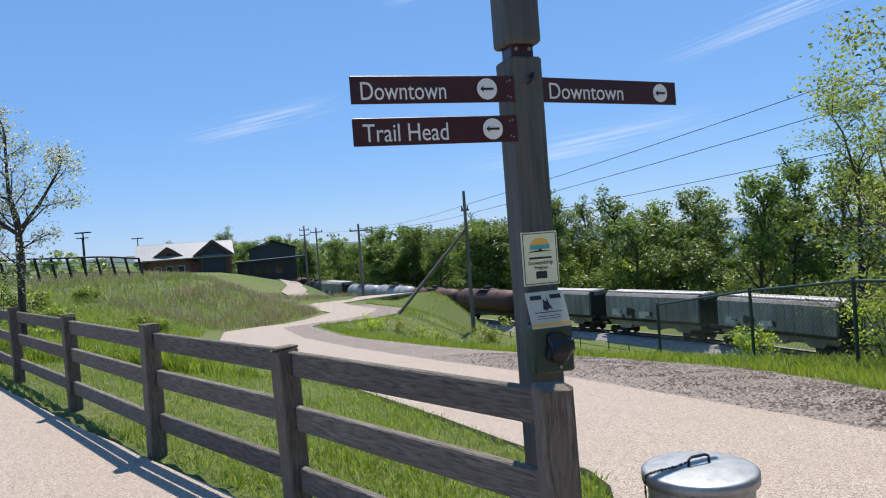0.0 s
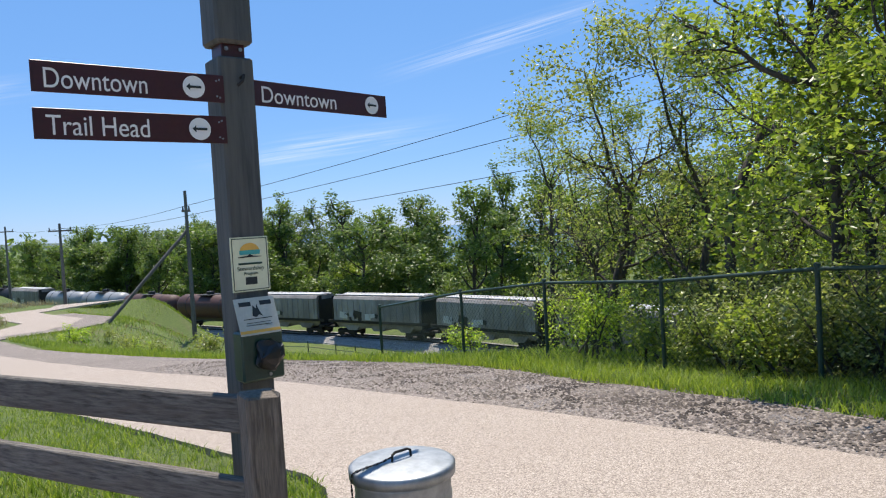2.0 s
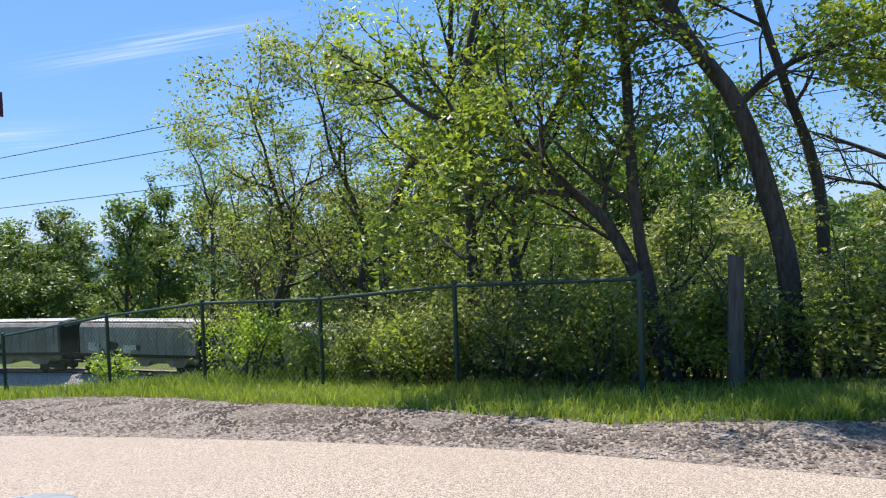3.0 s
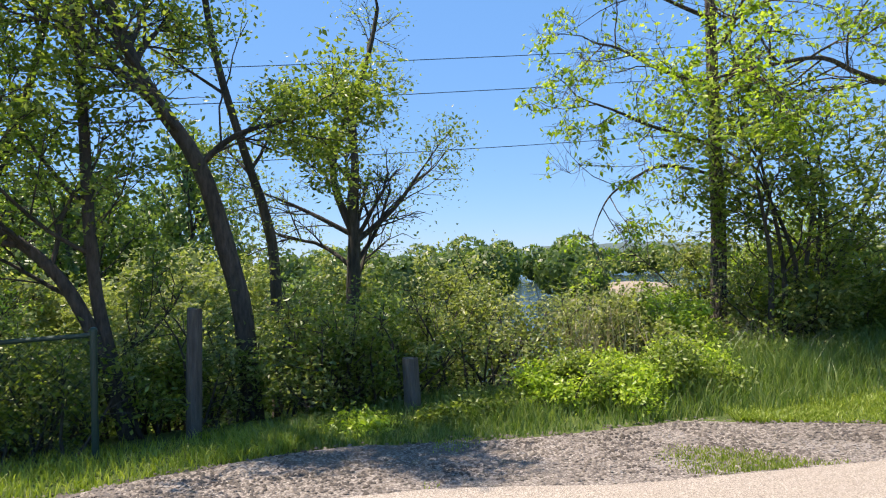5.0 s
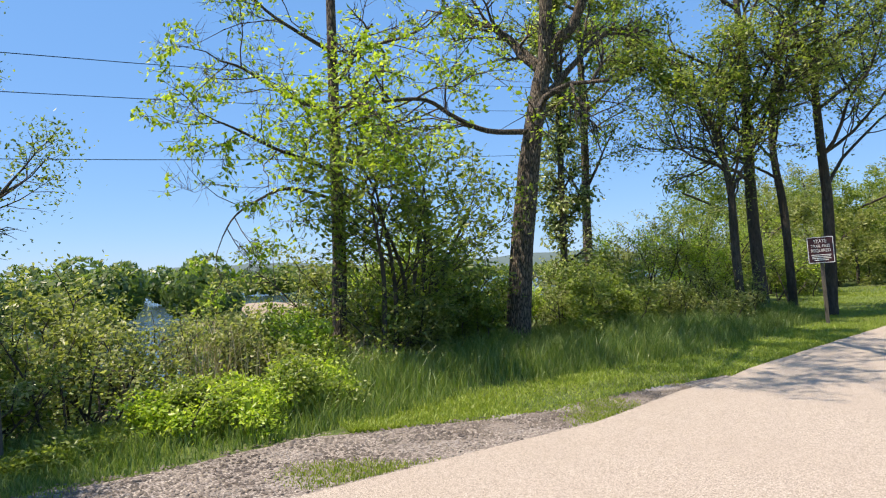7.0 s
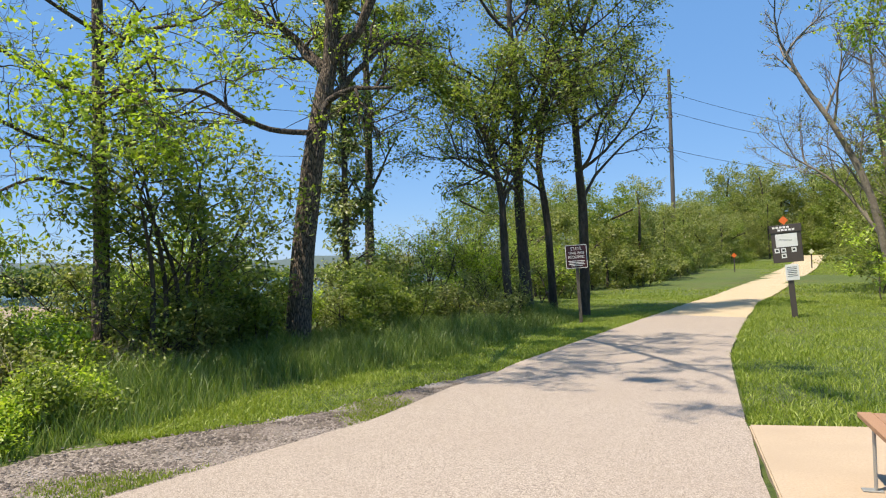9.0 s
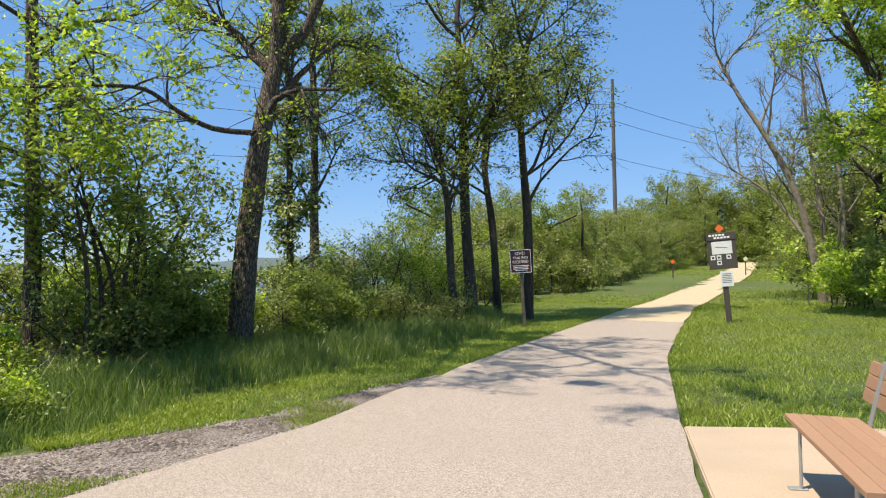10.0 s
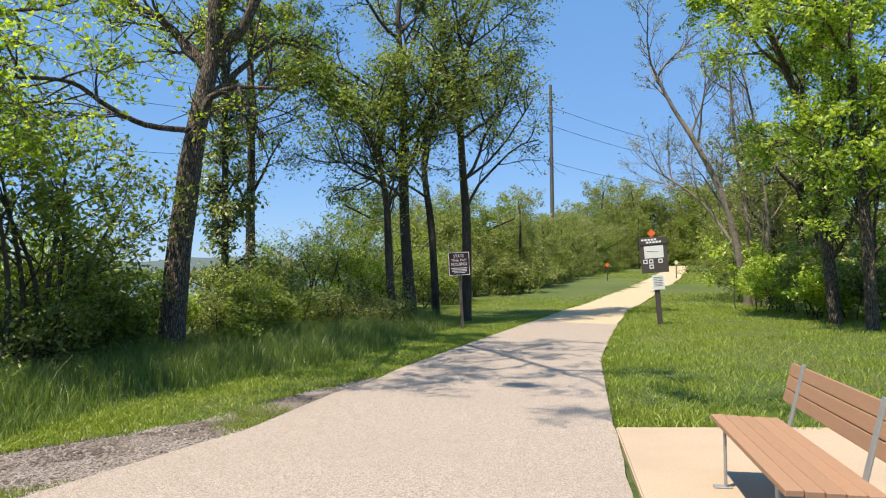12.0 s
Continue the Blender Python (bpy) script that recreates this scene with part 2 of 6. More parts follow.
def lerp_table(table, v):
    if v <= table[0][0]:
        return table[0][1]
    for (a, p), (b, q) in zip(table, table[1:]):
        if v <= b:
            return p + (q - p) * (v - a) / (b - a)
    return table[-1][1]


WATER = -11.0
# fence-side edge of the plaza, x by y
EDGE_F = [(2.5, 0.35), (2.75, 0.2), (4.65, -1.5), (6.9, -3.6), (9.5, -5.9), (13.4, -9.2)]
# river-side and inland edges of the trail, x by y
EDGE_R = [(-140, 54.5), (-100, 39.6), (-62, 26.2), (-25.5, 13.9), (-19, 11.5), (-13.6, 9.5), (-9, 7.75), (-7.6, 7.1), (-6.6, 6.8), (-4.8, 5.97), (-3.3, 5.62), (-2, 5.28), (-1.2, 5.07), (0, 5.05),
          (1, 4.78), (2, 4.4), (3.4, 3.84), (4.2, 3.55), (5.4, 3.13), (7.8, 2.2), (9.4, 1.6), (13, -0.2), (18, -2.4), (25, -5.1), (36, -8.3), (40, -7.0), (44, -5.0), (48, -4.6), (53, -6.6), (58, -8.4), (61, -6.2), (64, -3.0), (90, -1), (104, -5), (120, -12), (142, -25), (190, -49)]
EDGE_L = [(-140, 51.5), (-100, 36.8), (-62, 23.4), (-25.5, 11.5), (-15.2, 7.2), (-11.6, 5.6), (-8.6, 4.0), (-6.9, 3.1), (-6.2, 2.7), (-5.1, 2.1), (-3.9, 1.5), (0, 0.4), (2.6, 0.45), (3.2, 0.75),
          (4.7, 0.95), (6.6, 0.15), (8.8, -0.8), (12, -2.3), (18, -5.2), (25, -8.0), (36, -11.2), (40, -10.6), (44, -8.6), (48, -7.8), (53, -9.8), (58, -11.6), (61, -10.8), (64, -8.0), (90, -6), (104, -10), (120, -17), (142, -30), (190, -54)]
WIDE = [(3, 1.0), (6, 2.2), (10, 4.0), (20, 8), (40, 11), (60, 9), (80, 12)]
FLAT = [(-40, 30), (-16, 12), (-6, 8.5), (-2, 5.5), (3.2, 2.8), (7.6, 4.8), (15, 7), (30, 6), (45, 3)]
UPHILL = [(-160, 3.2), (-100, 1.5), (-62, 0.6), (-30, 0.0), (-10, 0.0), (3, 0.0)]


def trail_height(y):
    if y < -10:
        return lerp_table(UPHILL, y)
    d = max(0.0, y - 2.5)
    return -0.072 * d * d / (d + 1.5) if y < 42 else -2.75 - 0.3 * sstep(42, 60, y) - 5.5 * sstep(63, 92, y)


def height(x, y):
    xl, xr = lerp_table(EDGE_L, y), lerp_table(EDGE_R, y)
    z = trail_height(y)
    if x < xl:
        d = xl - x
        if y > 2.6:
            top = (0.75 - 0.6 * sstep(-26, -17, x)) * sstep(12, 50, y)
            far = -3.2 + 2.9 * sstep(6, 24, d) - 0.8 * sstep(80, 110, y) - 2.5 * sstep(140, 400, y)
            top += (far - top) * sstep(54, 68, y)
            z += (top - z) * sstep(0.15, lerp_table(WIDE, y), d)
        else:
            z += 0.5 * sstep(4, 40, d) * sstep(-4, -12, y) + 2.2 * sstep(8, 50, d) * sstep(-10, -60, y)
    elif x > xr:
        d = x - xr
        north = sstep(-3, 4, y)
        flat = lerp_table(FLAT, y)
        run = max(0.0, d - flat)
        z -= 1.1 * sstep(1.5, 8, d) * sstep(10, 26, y) + 1.5 * sstep(2.5, 12, d) * sstep(38, 60, y) + 1.6 * sstep(1.0, 6, d) * sstep(44, 58, y)
        z -= 0.085 * north * max(0.0, min(d, flat) - 1.2)
        drop = run * (0.30 + (0.2 - 0.30) * north) * min(1.0, 0.25 + run / 6)
        z -= drop * (1 - 0.6 * sstep(-16, -40, y))
        z = max(z, -10.3 if y > 8 and d < 130 else -13.0)
    return z
# ---- building helpers ----
def mesh_of(name, verts, faces, mat, smooth=False):
    me = bpy.data.meshes.new(name)
    me.from_pydata([tuple(v) for v in verts], [], [tuple(f) for f in faces])
    me.materials.append(mat)
    if smooth:
        me.polygons.foreach_set("use_smooth", [True] * len(me.polygons))
    me.update()
    return me


def finish(bm, name, mat, smooth=False):
    bmesh.ops.recalc_face_normals(bm, faces=bm.faces)
    me = bpy.data.meshes.new(name)
    bm.to_mesh(me)
    bm.free()
    me.materials.append(mat)
    if smooth:
        me.polygons.foreach_set("use_smooth", [True] * len(me.polygons))
    return me


def part(name, bm, mat, parent=None, label="", smooth=False, at=None):
    ob = new(name, finish(bm, name, mat, smooth) if isinstance(bm, bmesh.types.BMesh) else bm)
    if parent is not None:
        ob.parent = parent
    if at is not None:
        ob.matrix_basis = at
    if label:
        ob["label"] = label
    return ob


def thing(name, label, category, at=None, group="", kind=""):
    ob = new(name)
    if at is not None:
        ob.matrix_basis = at
    return tagged(ob, label, category, group, kind)


def box(size, at=(0, 0, 0), bevel=0.0, turn=None, bm=None):
    bm = bm or bmesh.new()
    m = Matrix.Translation(at) @ (turn or Matrix()) @ Matrix.Diagonal((*size, 1))
    r = bmesh.ops.create_cube(bm, size=1, matrix=m)
    if bevel:
        edges = {e for v in r["verts"] for e in v.link_edges}
        bmesh.ops.bevel(bm, geom=list(edges), offset=bevel, segments=1, affect="EDGES")
    return bm


def rod(a, b, r0, r1=None, sides=10, bm=None, caps=True):
    bm = bm or bmesh.new()
    a, b = Vector(a), Vector(b)
    q = (b - a).to_track_quat("Z", "Y").to_matrix().to_4x4()
    bmesh.ops.create_cone(bm, cap_ends=caps, segments=sides, radius1=r0, radius2=r0 if r1 is None else r1, depth=(b - a).length,
                          matrix=Matrix.Translation((a + b) / 2) @ q)
    return bm


def tube(points, radius, sides=6, bm=None):
    """A round bar along a line of points."""
    bm = bm or bmesh.new()
    pts = [Vector(p) for p in points]
    rings = []
    for i, p in enumerate(pts):
        d = (pts[min(i + 1, len(pts) - 1)] - pts[max(i - 1, 0)]).normalized()
        u = d.orthogonal().normalized() if not rings else (u - d * u.dot(d)).normalized()
        w = d.cross(u)
        rings.append([bm.verts.new(p + radius * (math.cos(k) * u + math.sin(k) * w)) for k in (2 * math.pi * j / sides for j in range(sides))])
    for r, s in zip(rings, rings[1:]):
        for j in range(sides):
            bm.faces.new((r[j], r[(j + 1) % sides], s[(j + 1) % sides], s[j]))
    bm.faces.new(rings[0][::-1])
    bm.faces.new(rings[-1])
    return bm


def lathe(profile, sides=32, bm=None):
    """A turned shape from (radius, height) pairs."""
    bm = bm or bmesh.new()
    rings = []
    for r, z in profile:
        rings.append([bm.verts.new((r * math.cos(2 * math.pi * j / sides), r * math.sin(2 * math.pi * j / sides), z)) for j in range(sides)])
    for a, b in zip(rings, rings[1:]):
        for j in range(sides):
            bm.faces.new((a[j], a[(j + 1) % sides], b[(j + 1) % sides], b[j]))
    bm.faces.new(rings[0][::-1])
    bm.faces.new(rings[-1])
    return bm


def prism(outline, depth, bm=None, m=None):
    """An outline in x and z, thickened along y."""
    bm = bm or bmesh.new()
    m = m or Matrix()
    f = [bm.verts.new(m @ Vector((x, -depth / 2, z))) for x, z in outline]
    g = [bm.verts.new(m @ Vector((x, depth / 2, z))) for x, z in outline]
    bm.faces.new(f)
    bm.faces.new(g[::-1])
    for i in range(len(f)):
        j = (i + 1) % len(f)
        bm.faces.new((f[i], g[i], g[j], f[j]))
    return bm


def lettering(words, size, mat, parent, at, name="lettering", align="LEFT", squeeze=1.0):
    cu = bpy.data.curves.new(name, "FONT")
    cu.body, cu.size, cu.extrude, cu.align_x, cu.align_y = words, size, 0.0008, align, "CENTER"
    probe = bpy.data.objects.new(name, cu)
    scene.collection.objects.link(probe)
    me = bpy.data.meshes.new_from_object(probe.evaluated_get(bpy.context.evaluated_depsgraph_get()))
    bpy.data.objects.remove(probe)
    bpy.data.curves.remove(cu)
    me.materials.clear()
    me.materials.append(mat)
    ob = new(name, me)
    ob.parent, ob.matrix_basis = parent, at @ Matrix.Diagonal((squeeze, 1, 1, 1))
    return ob


def on_ground(x, y, dz=0.0):
    return (x, y, height(x, y) + dz)


# ---- ground ----
def axis_steps(near_a, near_b, fine, far, growth=1.16):
    vals = list(np.arange(near_a, near_b + 0.001, fine))
    s, v = fine, near_b
    while v < far:
        s *= growth
        v += s
        vals.append(v)
    s, v = fine, near_a
    while v > -far:
        s *= growth
        v -= s
        vals.insert(0, v)
    return vals


def build_ground():
    xs, ys = axis_steps(-12, 18, 0.3, 3500), axis_steps(-26, 24, 0.3, 3500)
    rough = random.Random(3)
    verts = []
    for y in ys:
        for x in xs:
            z = height(x, y)
            far = abs(x) > 22 or abs(y) > 34
            bumpy = 0.03 * noise.noise((x * 0.9, y * 0.9, 0.0)) + (0.35 * noise.noise((x * 0.06, y * 0.06, 5.0)) if far else 0.0)
            inside = lerp_table(EDGE_L, y) - 0.1 < x < lerp_table(EDGE_R, y) + lerp_table(SHOULDER, y) + 0.1 or (-13.5 < x < lerp_table(EDGE_R, y) and -4.1 < y < 2.6) or (2.5 <= y < 13.4 and -13.5 < x < lerp_table(EDGE_F, y))
            verts.append((x, y, z - (0.05 if inside else 0.0) + (0 if inside else bumpy)))
    nx = len(xs)
    faces = [(j * nx + i, j * nx + i + 1, (j + 1) * nx + i + 1, (j + 1) * nx + i) for j in range(len(ys) - 1) for i in range(nx - 1)]
    ob = new("ground", mesh_of("ground", verts, faces, TURF, True))
    tagged(ob, "uneven green turf with dry patches falling to the river", "ground", kind="structure")


def strip(name, left, right, ys, lift, mat, cols=6, wobble=0.0, skirt=0.12):
    """A paved or gravelled band between two edges given as x by y."""
    verts, faces = [], []
    n = cols + 3
    for y in ys:
        a, b = left(y), right(y)
        a += wobble * noise.noise((y * 1.7, 3.0, 0.0)) + 0.5 * wobble * noise.noise((y * 6, 1.0, 0))
        b += wobble * noise.noise((y * 1.7, 9.0, 0.0)) + 0.5 * wobble * noise.noise((y * 6, 7.0, 0))
        row = [(a + (b - a) * i / cols, y) for i in range(cols + 1)]
        verts.append((a, y, height(a, y) - skirt))
        verts += [(x, y, height(x, y) + lift) for x, _ in row]
        verts.append((b, y, height(b, y) - skirt))
    for j in range(len(ys) - 1):
        for i in range(n - 1):
            faces.append((j * n + i, j * n + i + 1, (j + 1) * n + i + 1, (j + 1) * n + i))
    return new(name, mesh_of(name, verts, faces, mat))


def build_paving():
    spread = lambda a, b, s: list(np.linspace(a, b, int(round((b - a) / s)) + 1))
    right = lambda y: lerp_table(EDGE_R, y)
    left = lambda y: lerp_table(EDGE_L, y)
    tagged(strip("path_paved", left, right, spread(-19, -3.9, 0.4), 0.012, PAVE, 8, 0.04), "pinkish grey chip-sealed trail pavement in sun", "path", kind="structure")
    tagged(strip("plaza", lambda y: -13, right, spread(-3.9, 2.5, 0.4), 0.012, PAVE, 24, 0.0), "pinkish chip-sealed pavement where two trails meet", "pavement", kind="structure")
    tagged(strip("plaza_walkway", lambda y: -13, lambda y: lerp_table(EDGE_F, y), spread(2.5, 13.3, 0.4), 0.012, PAVE, 12, 0.03), "pinkish chip-sealed pavement beside a timber fence", "pavement", kind="structure")
    tagged(strip("path_descending", left, right, spread(2.5, 70, 0.4), 0.012, PAVE, 6, 0.03), "pale trail pavement winding downhill through grass", "path", kind="structure")
    tagged(strip("path_limestone", left, right, spread(-112, -19, 0.8), 0.012, LIME, 6, 0.12), "yellow crushed limestone trail running uphill", "path", kind="structure")
    branch = [(64.5, -10.3), (66, -11.2), (72.7, -13.9), (76.2, -16.2), (83.3, -17.0), (92.8, -20.5), (104, -22.5)]
    tagged(strip("path_branch", lambda y: lerp_table(branch, y) - 1.2, lambda y: lerp_table(branch, y) + 1.2, spread(64.5, 104, 0.6), 0.03, PAVE, 4, 0.05), "pale branch path climbing towards the pavilion", "path", kind="structure")
    out = lambda y: right(y) + lerp_table(SHOULDER, y)
    tagged(strip("gravel_shoulder", lambda y: right(y) - 0.06, out, spread(-8, 54, 0.25), 0.006, GRAVEL, 6, 0.16, 0.1), "brown crushed-stone shoulder beside the trail", "gravel", kind="structure")
    # concrete pad of the bench
    a, u, v = Vector((3.08, -6.9)), Vector((-0.81, -0.585)), Vector((-0.5, 0.866))
    pts = [a, a + 2.3 * u, a + 2.3 * u + 3.4 * v, a + 3.4 * v]
    bm = bmesh.new()
    top = [bm.verts.new((p.x, p.y, 0.03)) for p in pts]
    bot = [bm.verts.new((p.x, p.y, -0.12)) for p in pts]
    bm.faces.new(top)
    for i in range(4):
        bm.faces.new((top[i], bot[i], bot[(i + 1) % 4], top[(i + 1) % 4]))
    bmesh.ops.bevel(bm, geom=[e for e in bm.edges if e.verts[0].co.z > 0 and e.verts[1].co.z > 0], offset=0.012, segments=2, affect="EDGES")
    tagged(part("bench_pad", bm, SLAB), "smooth tan concrete pad under the bench", "concrete pad", kind="structure")


SHOULDER = [(-8, 0.15), (-7, 0.3), (-5.6, 0.6), (-4.4, 0.85), (-3.2, 1.25), (-2.2, 1.65), (-1.4, 1.65), (-0.5, 1.4), (0.5, 1.35), (1.2, 1.5), (2.2, 1.1), (2.8, 0.85), (4.5, 1.2), (7.1, 1.8), (8, 2.2), (10.5, 2.9), (13, 3.0), (16, 1.8), (22, 1.3), (34, 1.4), (44, 1.8), (54, 1.2)]
build_ground()
build_paving()
wm = mesh_of("river", [(-4000, -4000, WATER), (4000, -4000, WATER), (4000, 4000, WATER), (-4000, 4000, WATER)], [(0, 1, 2, 3)], WATER_MAT)
tagged(new("water_river", wm), "wide blue river water with small ripples", "water", kind="structure")
# ---- timber rail fence ----
def build_fence():
    fence = thing("rail_fence", "weathered grey three-rail timber fence along the pavement", "fence")
    posts = [(0.36, 2.62), (-0.94, 4.15), (-2.40, 5.77), (-4.03, 7.7), (-5.95, 9.96), (-7.9, 12.3), (-9.9, 14.7)]
    rnd = random.Random(5)
    yaw = math.atan2(1.9, -1.6)
    for i, (x, y) in enumerate(posts):
        g = height(x, y)
        wide = 0.125
        top = (0.985, 0.985, 1.03)[min(i, 2)]
        bm = box((wide, wide, top + 0.3), (0, 0, top / 2 - 0.15), 0.008)
        for v in bm.verts:
            if v.co.z > 0.8:
                v.co.z += 0.012 * rnd.uniform(-1, 1)
        lean = pose(x, y, g, rnd.uniform(-0.8, 0.8), rnd.uniform(-1, 1), math.degrees(yaw) if i else 9.0)
        part("post", bm, POST_WOOD, fence, at=lean)
        if i:
            bm = box((0.10, 0.14, 0.012), (0, 0, top + 0.008), 0.003)
            part("post_cap", bm, POST_WOOD, fence, at=lean)
    for i in range(len(posts) - 1):
        a, b = posts[i], posts[i + 1]
        ga, gb = height(*a), height(*b)
        for h in (0.265, 0.612, 0.908):
            pa, pb = Vector((*a, ga + h)), Vector((*b, gb + h))
            d = pb - pa
            if i == 0:
                pa += d.normalized() * 0.045 - Vector((0, 0, 0.02))
            mid = (pa + pb) / 2
            m = Matrix.Translation(mid) @ d.to_track_quat("X", "Z").to_matrix().to_4x4()
            off = Vector((0, -0.03 if i % 2 else 0.0, rnd.uniform(-0.006, 0.006)))
            bm = box(((pb - pa).length, 0.045, 0.136), (0, 0, 0), 0.006)
            part("rail", bm, RAIL_WOOD, fence, at=m @ Matrix.Translation(off))
            for end in (-1, 1):
                if i == 0 and end < 0:
                    continue
                bm = box((0.018, 0.055, 0.128), (0, 0, 0), 0.004)
                part("bracket", bm, BLACK, fence, "black steel rail bracket", at=m @ Matrix.Translation((end * ((pb - pa).length / 2 - 0.086), off.y, off.z)))


build_fence()


# ---- direction post ----
def arrow_disc(parent, x, z, face):
    bm = rod((x, -face, z), (x, -face - 0.0015, z), 0.043, sides=32)
    disc = part("arrow_disc", bm, LETTER, parent, "white disc with a black arrow")
    y = -face - 0.0025
    bm = prism([(x - 0.03, z), (x - 0.016, z + 0.013), (x - 0.016, z + 0.0045), (x + 0.028, z + 0.0045), (x + 0.028, z - 0.0045), (x - 0.016, z - 0.0045), (x - 0.016, z - 0.013)],
               0.002, m=Matrix.Translation((0, y, 0)))
    part("arrow", bm, INK, disc, "black arrow")


def build_sign_post():
    px, py, yaw, w = 0.373, 3.087, 18.0, 0.148
    g = height(px, py)
    root = thing("direction_post", "dark grey timber signpost with three maroon direction boards", "signpost", pose(px, py, g, 0, 0, yaw))
    z0 = -g
    top = 2.275 + z0
    part("post", box((w, w, top + 0.25), (0, 0, top / 2 - 0.125), 0.008), SIGN_POST, root)
    part("collar", box((w * 0.68, w * 0.68, 0.07), (0, 0, top + 0.03), 0.004), MAROON, root, "maroon steel collar with bolts")
    for sx_ in (-0.03, 0.03):
        part("bolt", rod((sx_, -w * 0.33, top + 0.035), (sx_, -w * 0.33 - 0.008, top + 0.035), 0.008, sides=8), ZINC, root)
    part("cap_block", box((w * 1.06, w * 1.06, 0.30), (0, 0, top + 0.205), 0.012), SIGN_POST, root)
    f = -w / 2
    # words, start, end, middle height, out from the post, turn, first letter, disc
    boards = (("Downtown", -0.746, -0.062, 2.138, f - 0.006, 0.0, -0.712, -0.185), ("Trail Head", -0.748, -0.062, 1.976, f - 0.006, 0.0, -0.71, -0.172),
              ("Downtown", 0.07, 0.884, 2.154, 0.0, 9.0, 0.141, 0.784))
    for words, x0, x1, zc, out, turn, first, disc in boards:
        hold = new("direction_board", finish(box((x1 - x0, 0.006, 0.108), ((x0 + x1) / 2, 0, 0), 0.0015), "direction_board", MAROON))
        hold.parent = root
        hold.matrix_basis = pose(0, out, zc + z0, 0, 0, turn)
        hold["label"] = "maroon board with white words and an arrow disc"
        wide = 0.345 if turn == 0 else 0.41
        ob = lettering(words, 0.1, LETTER, hold, Matrix.Translation((first, -0.0042, -0.008)) @ pose(0, 0, 0, 90), squeeze=1.0)
        span = max(v.co.x for v in ob.data.vertices) - min(v.co.x for v in ob.data.vertices)
        ob.matrix_basis = ob.matrix_basis @ Matrix.Diagonal((wide / span, 1, 1, 1))
        arrow_disc(hold, disc, 0.0, 0.0035)
        if turn == 0:
            for sx_, sz_ in ((-0.012, 0.03), (-0.012, -0.03), (0.0, 0.035), (0.0, -0.035)):
                part("screw", rod((x1 - 0.02 + sx_, -0.003, sz_), (x1 - 0.02 + sx_, -0.006, sz_), 0.004, sides=6), ZINC, hold)
    part("hook", tube([(0.015, f, 2.19 + z0), (0.015, f - 0.03, 2.195 + z0), (0.005, f - 0.035, 2.17 + z0), (-0.01, f - 0.02, 2.155 + z0)], 0.007, 6), STEEL_DARK, root)
    # plaque
    pl = part("plaque", box((0.162, 0.004, 0.222), (0, 0, 0)), CREAM, root, "cream plaque with a sun emblem and small print", at=pose(-0.002, f - 0.006, 1.435 + z0, 0, 0, 0))
    bm = bmesh.new()
    for sx_, sz_, cx, cz in ((0.150, 0.003, 0, 0.104), (0.150, 0.003, 0, -0.104), (0.003, 0.208, 0.0745, 0), (0.003, 0.208, -0.0745, 0)):
        box((sx_, 0.001, sz_), (cx, -0.003, cz), bm=bm)
    part("border", bm, DARK_GREEN, pl)
    arc = [(0.042 * math.cos(math.pi * k / 12), 0.052 + 0.034 * math.sin(math.pi * k / 12)) for k in range(13)]
    part("emblem_sun", prism(arc, 0.001, m=Matrix.Translation((0, -0.003, 0))), GOLD, pl)
    part("emblem_water", box((0.088, 0.001, 0.018), (0, -0.0032, 0.048)), TEAL, pl)
    part("emblem_bank", prism([(-0.05, 0.03), (-0.01, 0.034), (0.0, 0.042), (0.012, 0.033), (0.05, 0.03), (0.05, 0.028), (-0.05, 0.027)], 0.001, m=Matrix.Translation((0, -0.0032, 0))), INK, pl)
    lettering("Stewardship", 0.0235, DARK_GREEN, pl, Matrix.Translation((0, -0.003, -0.018)) @ pose(0, 0, 0, 90), align="CENTER")
    lettering("Program", 0.0175, DARK_GREEN, pl, Matrix.Translation((0, -0.003, -0.038)) @ pose(0, 0, 0, 90), align="CENTER")
    part("small_print", box((0.102, 0.001, 0.008), (0, -0.003, 0.002)), DARK_GREEN, pl)
    part("small_print", box((0.05, 0.001, 0.03), (0, -0.003, -0.068)), INK, pl)
    # bag dispenser
    bx = part("bag_dispenser", box((0.178, 0.085, 0.20), (-0.008, f - 0.045, 1.07 + z0), 0.008), DARK_GREEN, root, "dark green dog-waste bag dispenser")
    bag = bmesh.new()
    bmesh.ops.create_icosphere(bag, subdivisions=3, radius=0.058, matrix=Matrix.Translation((0.012, f - 0.1, 1.075 + z0)))
    for v in bag.verts:
        v.co += 0.03 * noise.noise_vector(v.co * 22)
        v.co.y = f - 0.088 + (v.co.y - f + 0.088) * 0.7
    part("black_bag", bag, BLACK, bx, "crumpled black plastic bag hanging out")
    part("lock", rod((0.015, f - 0.088, 0.992 + z0), (0.015, f - 0.094, 0.992 + z0), 0.007, sides=12), ZINC, bx)
    sheet = part("notice", box((0.172, 0.003, 0.155), (0, 0, 0), 0.001), PAPER, bx, "weathered pale notice with dark print", at=pose(-0.012, f - 0.062, 1.228 + z0, -22, 0, 0))
    part("heading", box((0.05, 0.001, 0.018), (-0.043, -0.0022, 0.052)), INK, sheet)
    part("heading", box((0.05, 0.001, 0.018), (0.045, -0.0022, 0.052)), INK, sheet)
    part("print_line", box((0.12, 0.001, 0.003), (0, -0.0022, -0.012)), INK, sheet)
    part("print_line", box((0.10, 0.001, 0.002), (0, -0.0022, -0.028)), INK, sheet)
